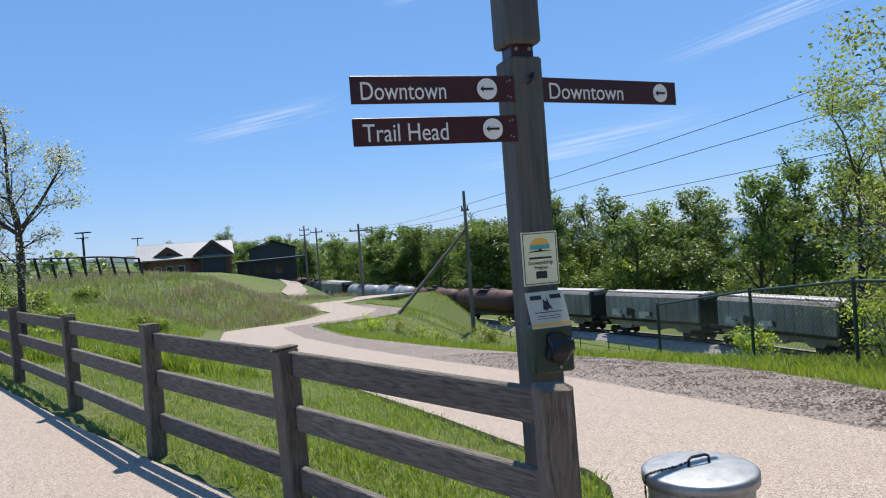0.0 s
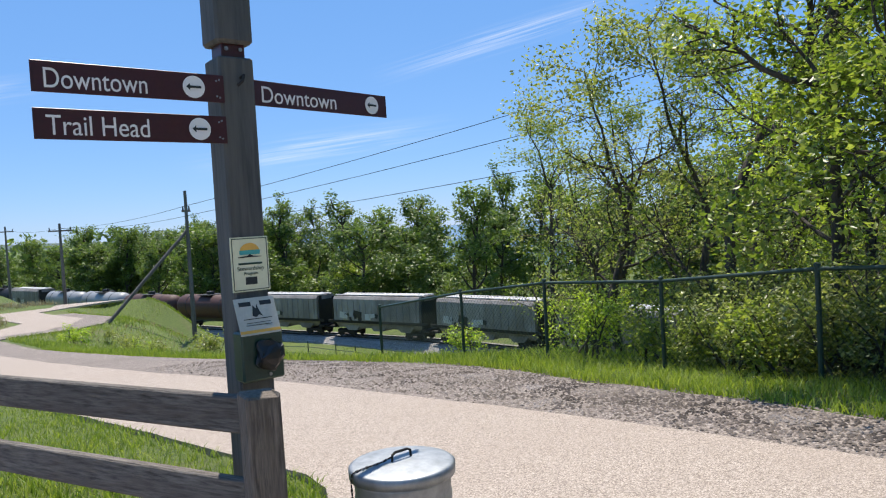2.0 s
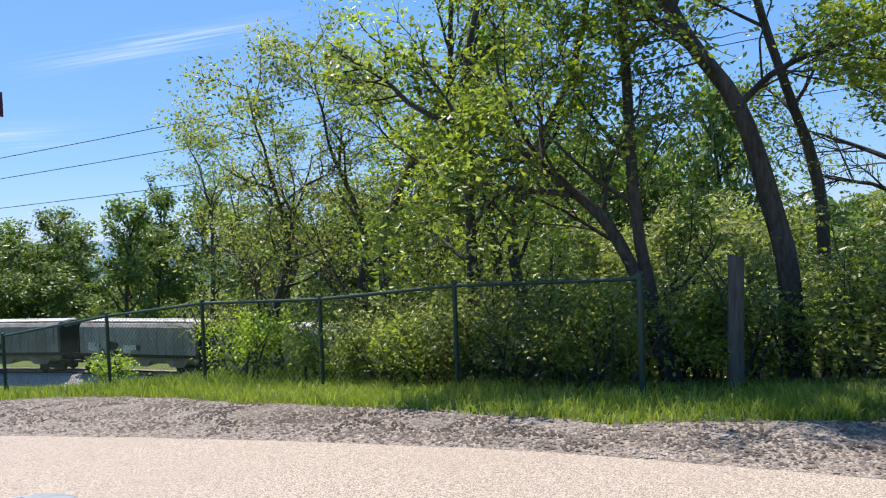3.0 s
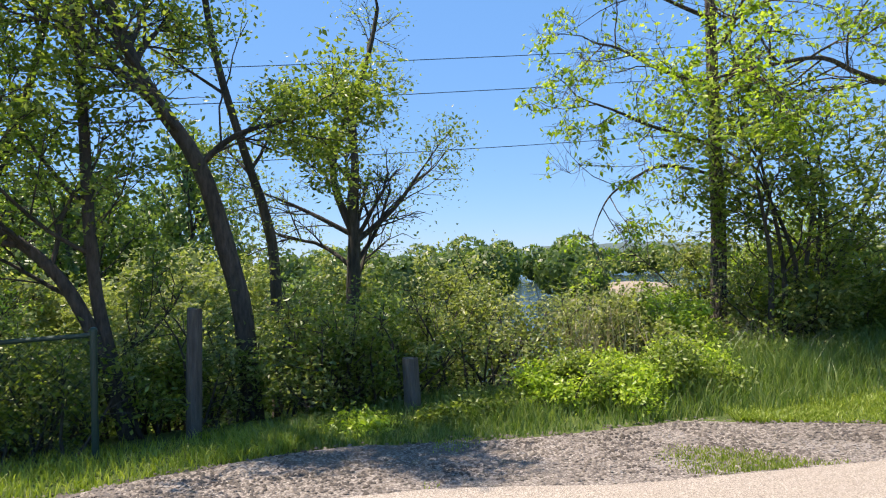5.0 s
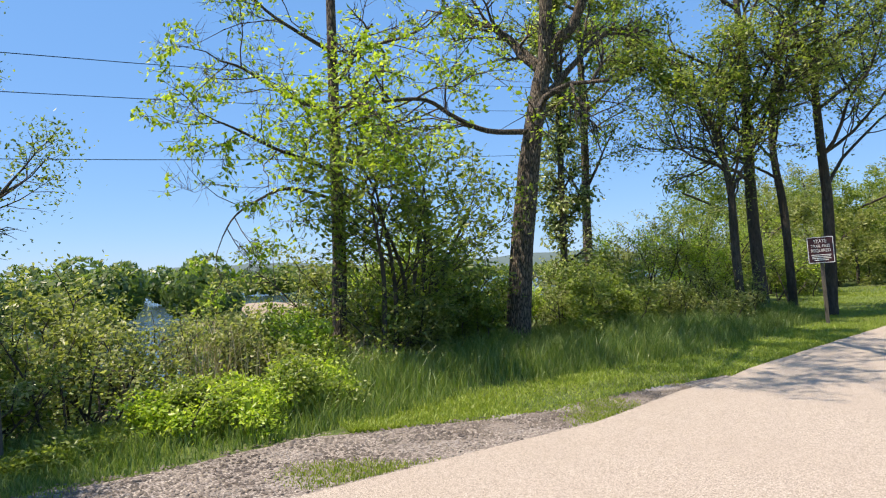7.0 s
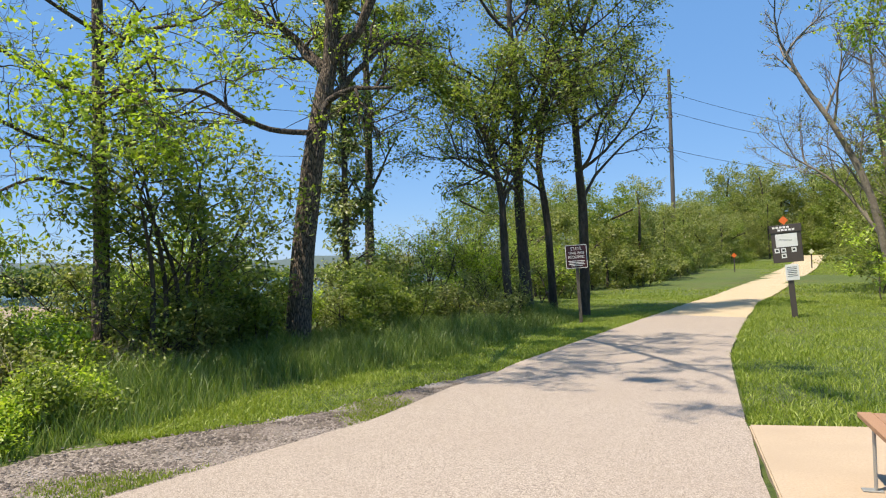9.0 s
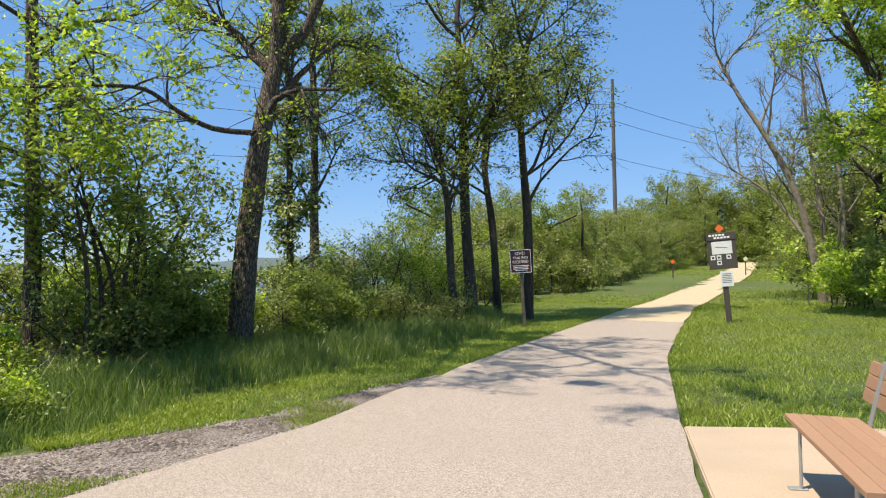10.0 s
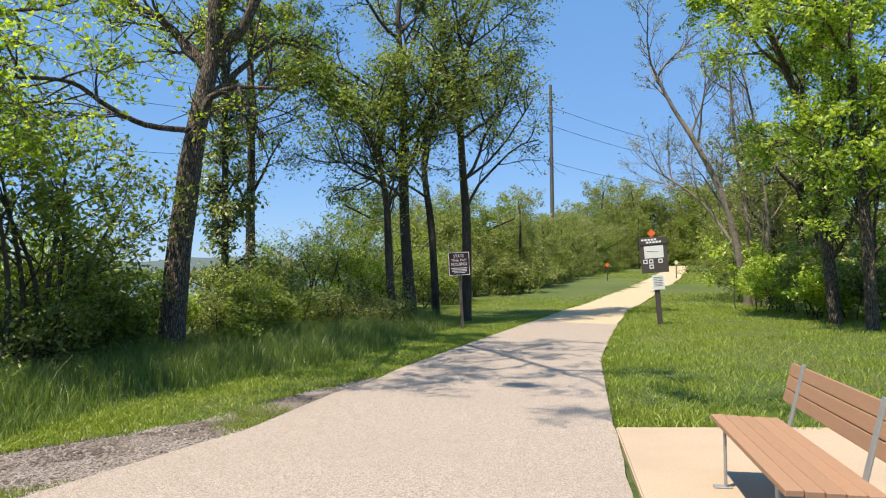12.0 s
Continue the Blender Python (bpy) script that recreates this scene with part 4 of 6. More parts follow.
def build_pavilion():
    x0, y0 = -37.0, 104.0
    g = -1.0
    root = thing("pavilion", "brick shelter building with a pale metal gable roof", "building", pose(x0, y0, g, 0, 0, 19) @ Matrix.Scale(0.86, 4))
    part("wall", box((14.5, 8, 4.6), (0, 4.5, 0.8), 0.0), BRICK, root)
    for s, mat in ((-1, METAL_ROOF), (1, METAL_ROOF)):
        m = pose(0, 4.5 + s * 2.9, 4.05, -s * 24, 0, 0)
        part("roof", box((15.6, 6.5, 0.2), (0, 0, 0)), mat, root, "pale standing-seam metal roof", at=m)
        for k in range(24):
            part("roof_seam", box((0.05, 6.5, 0.07), (-7.6 + k * 0.66, 0, 0.13)), mat, root, at=m)
    gable_end(root, -2.6, 0.2, 6.6, 2.2, 4.5, 5.0, BRICK, METAL_ROOF)
    gable_end(root, 4.5, -0.6, 4.6, 3.4, 5.2, 5.5, NAVY, METAL_ROOF)
    part("round_window", rod((-2.6, 0.1, 3.3), (-2.6, -0.05, 3.3), 0.5, sides=20), GLASS, root)
    for x in (-4.4, -2.6, -0.8):
        w = part("window", box((1.1, 0.08, 1.3), (x, 0.02, 1.0)), WHITE, root)
        part("pane", box((0.95, 0.04, 1.15), (x, -0.03, 1.0)), GLASS, w)
    for x in (2.5, 6.5):
        part("timber_column", box((0.35, 0.35, 4.6), (x, -0.9, 1.1)), BROWN_TRIM, root)
    # solid dark panel stands in for the shaded inside of the open porch
    part("open_porch", box((3.4, 0.2, 3.2), (4.5, -0.45, 0.8)), GLASS, root)
    dark = thing("dark_building", "low dark flat-roofed building with a glazed terrace", "building", pose(-27.6, 113.0, g - 1.4, 0, 0, 14) @ Matrix.Scale(0.72, 4))
    part("wall", box((12.5, 9, 4.4), (0, 4, 1.2)), NAVY, dark)
    part("roof", box((15.0, 11, 0.35), (1.0, 3.6, 3.6)), NAVY, dark, at=pose(0, 0, 0, 0, -1.5, 0))
    for k in range(5):
        part("terrace_column", box((0.2, 0.2, 4.6), (3.5 + k * 1.15, -1.2, 1.2)), NAVY, dark)
    for k in range(4):
        w = part("window", box((1.7, 0.1, 1.4), (-4.4 + 2.3 * k, -0.53, 1.2)), STEEL_DARK, dark)
        part("pane", box((1.55, 0.06, 1.25), (-4.4 + 2.3 * k, -0.6, 1.2)), GLASS, dark)
    back = thing("gabled_house", "distant grey-roofed gabled house behind the pavilion", "building", pose(-39.0, 165.0, -1.6, 0, 0, 14))
    part("wall", prism([(-5, -2), (5, -2), (5, 3.4), (0, 5.2), (-5, 3.4)], 9), NAVY, back)
    for s in (-1, 1):
        part("roof", box((5.9, 10, 0.25), (0, 0, 0)), STEEL_DARK, back, at=pose(s * 2.6, 0, 4.5, 0, s * 20, 0))
    # terrace railing on the crest
    rail = thing("crest_railing", "curved dark steel railing with slanted posts on the crest", "railing")
    last = None
    for i in range(16):
        t = i / 25
        x, y = -30.0 + 14.7 * t, 39.0 + 20.0 * t
        z = lerp_table([(0, 1.1), (0.25, 1.05), (0.5, 0.85), (0.62, 0.5), (0.75, -0.1), (0.9, -0.8), (1, -1.25)], t)
        z = max(z, height(x, y) - 0.1)
        part("post", box((0.14, 0.1, z + 1.25 - height(x, y)), (0, 0, (z + 1.25 - height(x, y)) / 2)), STEEL_DARK, rail, at=pose(x, y, height(x, y) - 0.1, 0, -10, 10))
        topr = Vector((x - 0.22, y, z + 1.15))
        if last is not None:
            part("handrail", rod(last, topr, 0.06, sides=6), STEEL_DARK, rail)
            for k in (0.35, 0.7, 1.0):
                part("infill_bar", rod(last - Vector((0, 0, k)), topr - Vector((0, 0, k)), 0.018, sides=4), STEEL_DARK, rail)
        last = topr


build_pavilion()
# ---- trees and shrubs ----
class Plant:
    """Collects the woody tubes and the leaves of one plant."""

    def __init__(self, seed):
        self.rnd = random.Random(seed)
        self.wv, self.wf, self.leaves = [], [], []

    def limb(self, pts, r0, r1, sides):
        k0 = len(self.wv)
        n = len(pts)
        u = None
        for i, p in enumerate(pts):
            d = (pts[min(i + 1, n - 1)] - pts[max(i - 1, 0)]).normalized()
            u = d.orthogonal().normalized() if u is None else (u - d * u.dot(d)).normalized()
            w = d.cross(u)
            r = r0 + (r1 - r0) * i / (n - 1)
            for j in range(sides):
                a = 2 * math.pi * j / sides
                rr = r * (1 + (0.13 * noise.noise((p.x * 3 + j, p.y * 3, p.z * 2)) if r > 0.06 else 0))
                self.wv.append(p + rr * (math.cos(a) * u + math.sin(a) * w))
        for i in range(n - 1):
            for j in range(sides):
                a, b = k0 + i * sides + j, k0 + i * sides + (j + 1) % sides
                self.wf.append((a, b, b + sides, a + sides))

    def wander(self, p, d, length, bend, up, steps):
        pts, rnd = [p.copy()], self.rnd
        step = length / steps
        for _ in range(steps):
            d = (d + Vector((rnd.gauss(0, bend), rnd.gauss(0, bend), rnd.gauss(0, bend) + up))).normalized()
            p = p + d * step
            pts.append(p.copy())
        return pts

    def smooth_line(self, pts, per=4):
        pts = [Vector(p) for p in pts]
        out = []
        for i in range(len(pts) - 1):
            a, b, c, d = pts[max(i - 1, 0)], pts[i], pts[i + 1], pts[min(i + 2, len(pts) - 1)]
            for k in range(per):
                t = k / per
                out.append(0.5 * ((2 * b) + (c - a) * t + (2 * a - 5 * b + 4 * c - d) * t * t + (3 * b - a - 3 * c + d) * t ** 3))
        out.append(pts[-1])
        return out

    def foliage(self, p, d, o):
        rnd = self.rnd
        for _ in range(o["cluster"]):
            v = Vector((rnd.gauss(0, 1), rnd.gauss(0, 1), rnd.gauss(0, 0.6) - o["droop"])).normalized()
            q = p + v * o["leaf"] * 0.6 + Vector((rnd.gauss(0, 1), rnd.gauss(0, 1), rnd.gauss(0, 0.7))) * o["spread"] * 0.6
            self.leaves.append((q, v, o["leaf"] * rnd.uniform(0.6, 1.35)))

    def grow(self, p, d, length, r, level, o):
        rnd = self.rnd
        steps = max(3, min(7, int(length / 0.25)))
        pts = self.wander(p, d, length, o["bend"], o["up"], steps)
        if r > o["thin"]:
            self.limb(pts, r, r * 0.35, 6 if r > 0.04 else (4 if r > 0.015 else 3))
        self.sprout(pts, length, r, level, o)

    def sprout(self, pts, length, r, level, o, first=0.25, dens=1.0):
        rnd = self.rnd
        n = len(pts)
        if level <= 0:
            for i in range(max(1, n // 3), n):
                if rnd.random() < o["full"]:
                    self.foliage(pts[i], None, o)
            return
        kids = max(2, int(o["kids"] * dens * (o["twigs"] if level == 1 else 1.0) * (0.7 + 0.6 * rnd.random())))
        for k in range(kids):
            f = first + (1 - first) * (k + rnd.random()) / kids
            i = min(n - 2, int(f * (n - 1)))
            p = pts[i].lerp(pts[i + 1], rnd.random())
            along = (pts[i + 1] - pts[i]).normalized()
            out = Vector((rnd.gauss(0, 1), rnd.gauss(0, 1), rnd.gauss(0, 0.6)))
            out = (out - along * out.dot(along)).normalized()
            d = (along * o["forward"] + out).normalized()
            self.grow(p, d, length * o["ratio"] * (0.65 + 0.6 * rnd.random()) * (1.15 - 0.5 * f), max(0.004, r * 0.42), level - 1, o)

    def make(self, name, label, category, leaf_mat, bark, group="", at=None, crown="crown"):
        root = thing(name, label, category, at, group)
        if self.wv:
            wood = "branchwork" if category == "shrub" else "trunk"
            part(wood, mesh_of(wood, self.wv, self.wf, bark, True), bark, root)
        if self.leaves:
            n = len(self.leaves)
            P = np.array([tuple(l[0]) for l in self.leaves])
            D = np.array([tuple(l[1]) for l in self.leaves])
            S = np.array([l[2] for l in self.leaves])[:, None]
            rng = np.random.default_rng(self.rnd.randrange(10 ** 6))
            W = np.cross(D, np.array([[0.1, 0.35, 0.9]]) + 0.55 * rng.normal(size=(n, 3)))
            W /= np.linalg.norm(W, axis=1)[:, None] + 1e-9
            N = np.cross(D, W)
            V = np.empty((n, 4, 3))
            V[:, 0] = P - D * S * 0.5
            V[:, 1] = P + W * S * 0.29 + N * S * 0.1
            V[:, 2] = P + D * S * 0.6 - N * S * 0.08
            V[:, 3] = P - W * S * 0.29 + N * S * 0.1
            me = bpy.data.meshes.new(crown)
            me.vertices.add(4 * n)
            me.vertices.foreach_set("co", V.reshape(-1))
            idx = (np.arange(n)[:, None] * 4 + np.array([[0, 1, 2, 0, 2, 3]])).reshape(-1)
            me.loops.add(6 * n)
            me.loops.foreach_set("vertex_index", idx.astype(np.int32))
            me.polygons.add(2 * n)
            me.polygons.foreach_set("loop_start", np.arange(0, 6 * n, 3, dtype=np.int32))
            me.update(calc_edges=True)
            me.materials.append(leaf_mat)
            part(crown, me, leaf_mat, root)
        return root


def opts(**k):
    o = dict(bend=0.16, up=0.05, kids=5, ratio=0.55, forward=0.8, leaf=0.09, cluster=5, spread=0.12, droop=0.3, full=0.8, thin=0.0, twigs=1.0)
    o.update(k)
    return o


def tree(name, label, seed, axes, leaf_mat, bark, o, limb_len, level=2, first=0.4, dens=1.0, tops=True, group=""):
    """A tree round given axes, each a line of points with the radii at its two ends."""
    t = Plant(seed)
    for line, r0, r1 in axes:
        pts = t.smooth_line(line)
        t.limb(pts, r0, r1, 10 if r0 > 0.08 else 7)
        reach = limb_len * (1.0 if r0 > 0.065 else 0.8)  # side limbs carry shorter twigs
        t.sprout(pts, reach / o["ratio"], r0 * 0.8, level, o, first if r0 > 0.085 else 0.15, dens)
        if tops:
            d = (pts[-1] - pts[-2]).normalized()
            if r0 > 0.09:
                t.grow(pts[-1], d, reach * 1.1, r1, level, o)
            else:
                t.grow(pts[-1], d, reach * 0.6, r1, level - 1, o)
    return t.make(name, label, "tree", leaf_mat, bark, group)


def shrub(seed, x, y, tall, wide, leaf_mat, o, label, stems=9, name="shrub", group="shrubs", bark=None):
    p = Plant(seed)
    g = height(x, y)
    for _ in range(stems):
        a, lean = p.rnd.uniform(0, 6.283), p.rnd.uniform(0.1, 0.75) * wide / tall
        d = Vector((math.cos(a) * lean, math.sin(a) * lean, 1)).normalized()
        base = Vector((x + p.rnd.gauss(0, wide * 0.18), y + p.rnd.gauss(0, wide * 0.18), g - 0.05))
        p.grow(base, d, tall * p.rnd.uniform(0.55, 0.95), 0.012 + 0.006 * tall, 2, o)
    return p.make(name, label, "shrub", leaf_mat, bark or BARK_DARK, group, crown="leaves")


BIG = "tall tree with dark furrowed trunk and fresh leaves"
oA = opts(kids=6, leaf=0.072, cluster=6, spread=0.17, up=0.05, full=0.5, twigs=1.7, thin=0.005)
# leaning tree and its neighbours behind the chain-link fence
tree("tree", "leaning tree with a dark curved trunk behind the fence", 21,
     [([(8.54, 2.49, -0.5), (8.51, 2.59, 0.96), (8.45, 2.77, 1.83), (8.35, 3.03, 2.78), (8.16, 3.51, 3.61), (7.99, 3.86, 4.51), (7.6, 4.4, 6.2), (7.2, 4.6, 7.8)], 0.13, 0.045),
      ([(8.36, 3.03, 2.75), (8.47, 2.71, 3.07), (8.58, 2.34, 3.24), (8.71, 1.85, 3.36)], 0.045, 0.02), ([(8.2, 3.4, 3.4), (7.9, 3.7, 3.75), (7.6, 4.3, 4.3)], 0.06, 0.03)],
     LEAF_MID, BARK_DARK, oA, 2.0, 3, 0.44, 1.7)
tree("tree", "twin-stemmed tree arching over the chain-link fence", 22,
     [([(7.62, 3.50, -0.5), (7.43, 3.74, 0.63), (7.32, 3.85, 1.08), (7.17, 4.11, 1.6), (6.88, 4.56, 2.09), (6.55, 5.01, 2.56), (6.07, 5.56, 2.79)], 0.085, 0.035),
      ([(7.72, 3.46, -0.5), (7.46, 3.7, 0.8), (7.35, 3.79, 1.78), (7.33, 3.83, 3.06), (7.32, 3.85, 4.2), (7.0, 3.6, 6.0), (6.6, 3.4, 7.2)], 0.078, 0.035),
      ([(7.05, 4.3, 1.83), (6.69, 4.82, 1.94), (6.22, 5.39, 2.07)], 0.04, 0.02)],
     LEAF_MID, BARK_DARK, oA, 2.0, 3, 0.36, 1.4)
tree("tree", "slim dark tree among the shrubs", 23, [([(10.24, 2.71, -0.9), (10.25, 2.7, 1.39), (10.21, 2.81, 2.27), (10.15, 3.04, 3.07), (10.0, 3.4, 4.5), (9.9, 3.6, 6.0)], 0.09, 0.04)],
     LEAF_MID, BARK_DARK, opts(kids=6, leaf=0.065, cluster=6, spread=0.2, full=0.6, twigs=1.5), 1.5, 3, 0.45)
tree("tree", "forked tree with spreading thin branches above the river", 24,
     [([(11.33, 1.88, -0.9), (11.34, 1.8, 0.87), (11.35, 1.75, 2.0)], 0.13, 0.10), ([(11.35, 1.75, 2.0), (11.29, 2.04, 2.87), (11.31, 1.94, 3.56), (11.39, 1.5, 4.71), (11.42, 1.3, 5.6)], 0.07, 0.03),
      ([(11.35, 1.73, 1.91), (11.45, 1.13, 2.42), (11.51, 0.7, 3.0)], 0.055, 0.02), ([(11.35, 1.75, 2.0), (11.22, 2.37, 2.35), (11.08, 2.9, 2.61)], 0.045, 0.02)],
     LEAF_MID, BARK_DARK, opts(kids=6, leaf=0.058, cluster=4, spread=0.28, full=0.3, twigs=1.8, up=0.05, forward=1.0, thin=0.004), 1.75, 3, 0.45, 0.8)
for seed, x, y, tall, mat in ((31, 9.6, 8.1, 6.4, LEAF_NEW), (37, 8.3, 7.0, 7.2, LEAF_NEW), (71, 8.1, 8.4, 6.6, LEAF_MID), (32, 9.5, 7.5, 7.0, LEAF_MID), (33, 8.2, 11.8, 4.0, LEAF_OLIVE), (34, 9.6, 14.2, 4.6, LEAF_MID), (72, 8.9, 10.4, 4.4, LEAF_OLIVE), (35, 11.5, 10.8, 6.6, LEAF_OLIVE), (36, 8.6, 5.9, 7.2, LEAF_NEW), (38, 9.8, 17.2, 5.7, LEAF_MID), (39, 12.5, 19.5, 6.8, LEAF_MID), (30, 14.5, 15.0, 7.5, LEAF_OLIVE)):
    g = height(x, y)
    rr = random.Random(seed)
    tree("tree", "leafy young tree on the bank behind the fence", seed,
         [([(x, y, g - 0.2), (x + rr.gauss(0, 0.15), y + rr.gauss(0, 0.15), g + tall * 0.3), (x + rr.gauss(0, 0.3), y + rr.gauss(0, 0.3), g + tall * 0.6), (x + rr.gauss(0, 0.5), y + rr.gauss(0, 0.5), g + tall * 0.9)], 0.10, 0.03)],
         mat, BARK_DARK, opts(kids=6, leaf=0.068, cluster=6, spread=0.27, full=0.42, twigs=1.5, thin=0.005), 1.8, 3, 0.15, 1.9, group="trees on the bank")
# riverside trees past the fence
oS = opts(kids=5, leaf=0.085, cluster=5, spread=0.09, full=0.14, twigs=2.2, bend=0.2, up=0.0, droop=0.9, ratio=0.6)
tree("tree", "tall tree with long sparse branches and new yellow-green leaves", 41,
     [([(12.11, -4.02, -0.2), (12.08, -4.09, 1.85), (12.03, -4.06, 3.33), (12.0, -4.05, 5.11), (12.0, -4.05, 8.0)], 0.14, 0.07),
      ([(11.99, -4.05, 3.3), (11.77, -3.48, 3.46), (11.51, -2.94, 3.58), (11.3, -2.35, 3.8), (11.15, -2.0, 3.9)], 0.04, 0.014),
      ([(11.99, -4.05, 4.3), (11.83, -3.23, 4.52), (11.63, -2.5, 4.85), (11.45, -2.1, 4.9)], 0.04, 0.014),
      ([(12.0, -4.04, 2.83), (11.84, -3.19, 3.0), (11.7, -2.6, 2.75), (11.5, -2.25, 2.5), (11.3, -2.05, 2.2)], 0.03, 0.01),
      ([(11.99, -4.05, 5.38), (11.81, -3.46, 5.58), (11.62, -2.85, 5.84), (11.39, -2.27, 6.26)], 0.04, 0.015), ([(11.99, -4.04, 5.09), (11.48, -4.54, 5.36), (10.96, -4.95, 5.41), (10.5, -5.16, 5.46)], 0.04, 0.015)],
     LEAF_NEW, BARK, oS, 1.9, 3, 0.4, 0.95)
tree("tree", "many-stemmed small tree with dense green leaves", 42,
     [([(11.1 + 0.2 * i, -4.45 - 0.17 * i - 0.12 * (i % 3), -0.2), (11.05 + 0.25 * i, -4.5 - 0.28 * i, 1.4), (10.9 + 0.3 * i, -4.3 - 0.42 * i + 0.25 * (i % 3), 2.5 + 0.4 * (i % 2))], 0.055, 0.02) for i in range(7)],
     LEAF_MID, BARK_DARK, opts(kids=5, leaf=0.1, cluster=6, spread=0.24, full=0.34, twigs=1.6, bend=0.2), 2.5, 3, 0.15, 0.95)
tree("tree", BIG, 43,
     [([(12.56, -7.83, -0.2), (12.45, -7.98, 2.09), (12.32, -8.2, 4.0), (12.19, -8.4, 5.25), (12.12, -8.5, 6.04), (12.1, -8.53, 9.2), (11.9, -8.0, 13.5)], 0.265, 0.08), ([(12.15, -8.46, 5.6), (11.98, -8.71, 6.09), (11.77, -9.0, 6.46), (11.0, -9.2, 8.2), (9.6, -8.0, 10.0), (8.0, -6.4, 11.2), (6.6, -5.2, 11.8)], 0.13, 0.04),
      ([(12.28, -8.08, 4.25), (12.03, -7.06, 4.17), (11.7, -6.2, 4.32), (11.28, -5.45, 4.48), (10.9, -4.5, 4.3), (10.5, -3.6, 4.05)], 0.06, 0.018),
      ([(12.1, -8.5, 9.0), (10.8, -6.6, 10.8), (9.6, -4.4, 11.8), (8.6, -2.6, 12.4)], 0.08, 0.03)],
     LEAF_NEW, BARK, opts(kids=6, leaf=0.088, cluster=5, spread=0.13, full=0.32, up=0.0, twigs=1.9, bend=0.2), 2.8, 3, 0.36, 2.1)
tree("tree", "slim tree wrapped in leafy vine", 44, [([(14.91, -10.62, -0.2), (14.89, -10.65, 2.59), (14.89, -10.65, 5.41), (14.92, -10.61, 8.2)], 0.10, 0.05)], LEAF_DARK, BARK_DARK, opts(kids=8, leaf=0.11, cluster=9, spread=0.2, up=-0.03, droop=0.6, full=0.65), 0.75, 2, 0.03, 9.0)
tree("tree", "straight grey-trunked tree on the bank", 45, [([(16.97, -12.91, -0.2), (16.97, -12.9, 3.07), (16.95, -12.93, 5.19), (16.97, -12.89, 9.33)], 0.15, 0.08)], LEAF_MID, BARK, opts(kids=6, leaf=0.1, cluster=7, spread=0.25, full=0.5, twigs=1.7, droop=0.6, up=-0.01), 3.0, 3, 0.36, 1.7)
CL = "dark-trunked tree in a clump beside the trail"
oC = opts(kids=6, leaf=0.095, cluster=7, spread=0.24, droop=0.2, full=0.62, forward=0.68, up=0.035, twigs=1.8)
tree("tree", CL, 46, [([(13.62, -15.14, -0.2), (13.7, -15.07, 2.2), (13.74, -15.03, 3.55), (14.0, -14.78, 5.09), (14.58, -14.2, 6.7)], 0.12, 0.06)], LEAF_MID, BARK_DARK, oC, 3.4, 3, 0.36, 2.2, group="clump of trees")
tree("tree", CL, 47, [([(14.55, -16.99, -0.2), (14.68, -16.88, 2.57), (14.72, -16.85, 4.87), (14.71, -16.85, 6.69), (14.82, -16.76, 9.2)], 0.19, 0.08)], LEAF_MID, BARK_DARK, oC, 4.2, 3, 0.34, 2.4, group="clump of trees")
tree("tree", CL, 48, [([(14.61, -18.25, -0.2), (14.72, -18.16, 2.9), (14.89, -18.02, 4.96), (14.69, -18.18, 7.15), (14.12, -18.64, 9.26)], 0.13, 0.06)], LEAF_MID, BARK_DARK, oC, 3.9, 3, 0.34, 2.2, group="clump of trees")
tree("tree", CL, 49, [([(13.26, -18.03, -0.2), (13.24, -18.05, 2.78), (13.31, -17.99, 4.54), (13.36, -17.96, 6.47), (13.18, -18.1, 8.21)], 0.16, 0.07)], LEAF_MID, BARK_DARK, oC, 3.6, 3, 0.32, 2.2, group="clump of trees")
# inland side of the trail
tree("tree", "nearly bare tree with thin spreading branches", 51, [([(8.81, -31.17, -0.3), (9.48, -30.97, 3.72), (10.47, -30.64, 6.35), (11.49, -30.27, 8.34), (12.11, -30.02, 9.84)], 0.17, 0.05), ([(9.2, -31.1, 2.2), (10.6, -30.9, 4.3), (12.2, -30.7, 5.6)], 0.08, 0.03),
      ([(8.6, -31.3, -0.3), (8.9, -31.4, 3.4), (9.3, -31.4, 6.8), (9.4, -31.2, 9.6)], 0.11, 0.04), ([(8.2, -31.0, -0.3), (8.0, -31.0, 3.2), (8.2, -30.8, 6.4), (8.6, -30.6, 8.8)], 0.1, 0.04)],
     LEAF_OLIVE, TWIG, opts(kids=7, leaf=0.11, cluster=1, full=0.3, up=0.09, forward=1.1, twigs=1.6), 3.0, 3, 0.2, 1.2)
oR = opts(kids=6, leaf=0.115, cluster=11, spread=0.15, droop=0.6, full=0.65, twigs=1.5)
tree("tree", "tree with drooping bright yellow-green leaf clusters", 52, [([(3.97, -22.05, -0.3), (4.19, -22.01, 2.64), (4.4, -21.96, 4.94), (5.16, -21.79, 7.37), (5.82, -21.62, 9.38)], 0.17, 0.07)], LEAF_NEW, BARK, oR, 3.1, 3, 0.16, 2.1)
tree("tree", "tree with drooping bright yellow-green leaf clusters", 53, [([(2.85, -20.21, -0.3), (2.97, -20.19, 2.78), (3.15, -20.16, 5.24), (3.21, -20.15, 8.5)], 0.16, 0.07)], LEAF_NEW, BARK, oR, 3.1, 3, 0.16, 2.1)
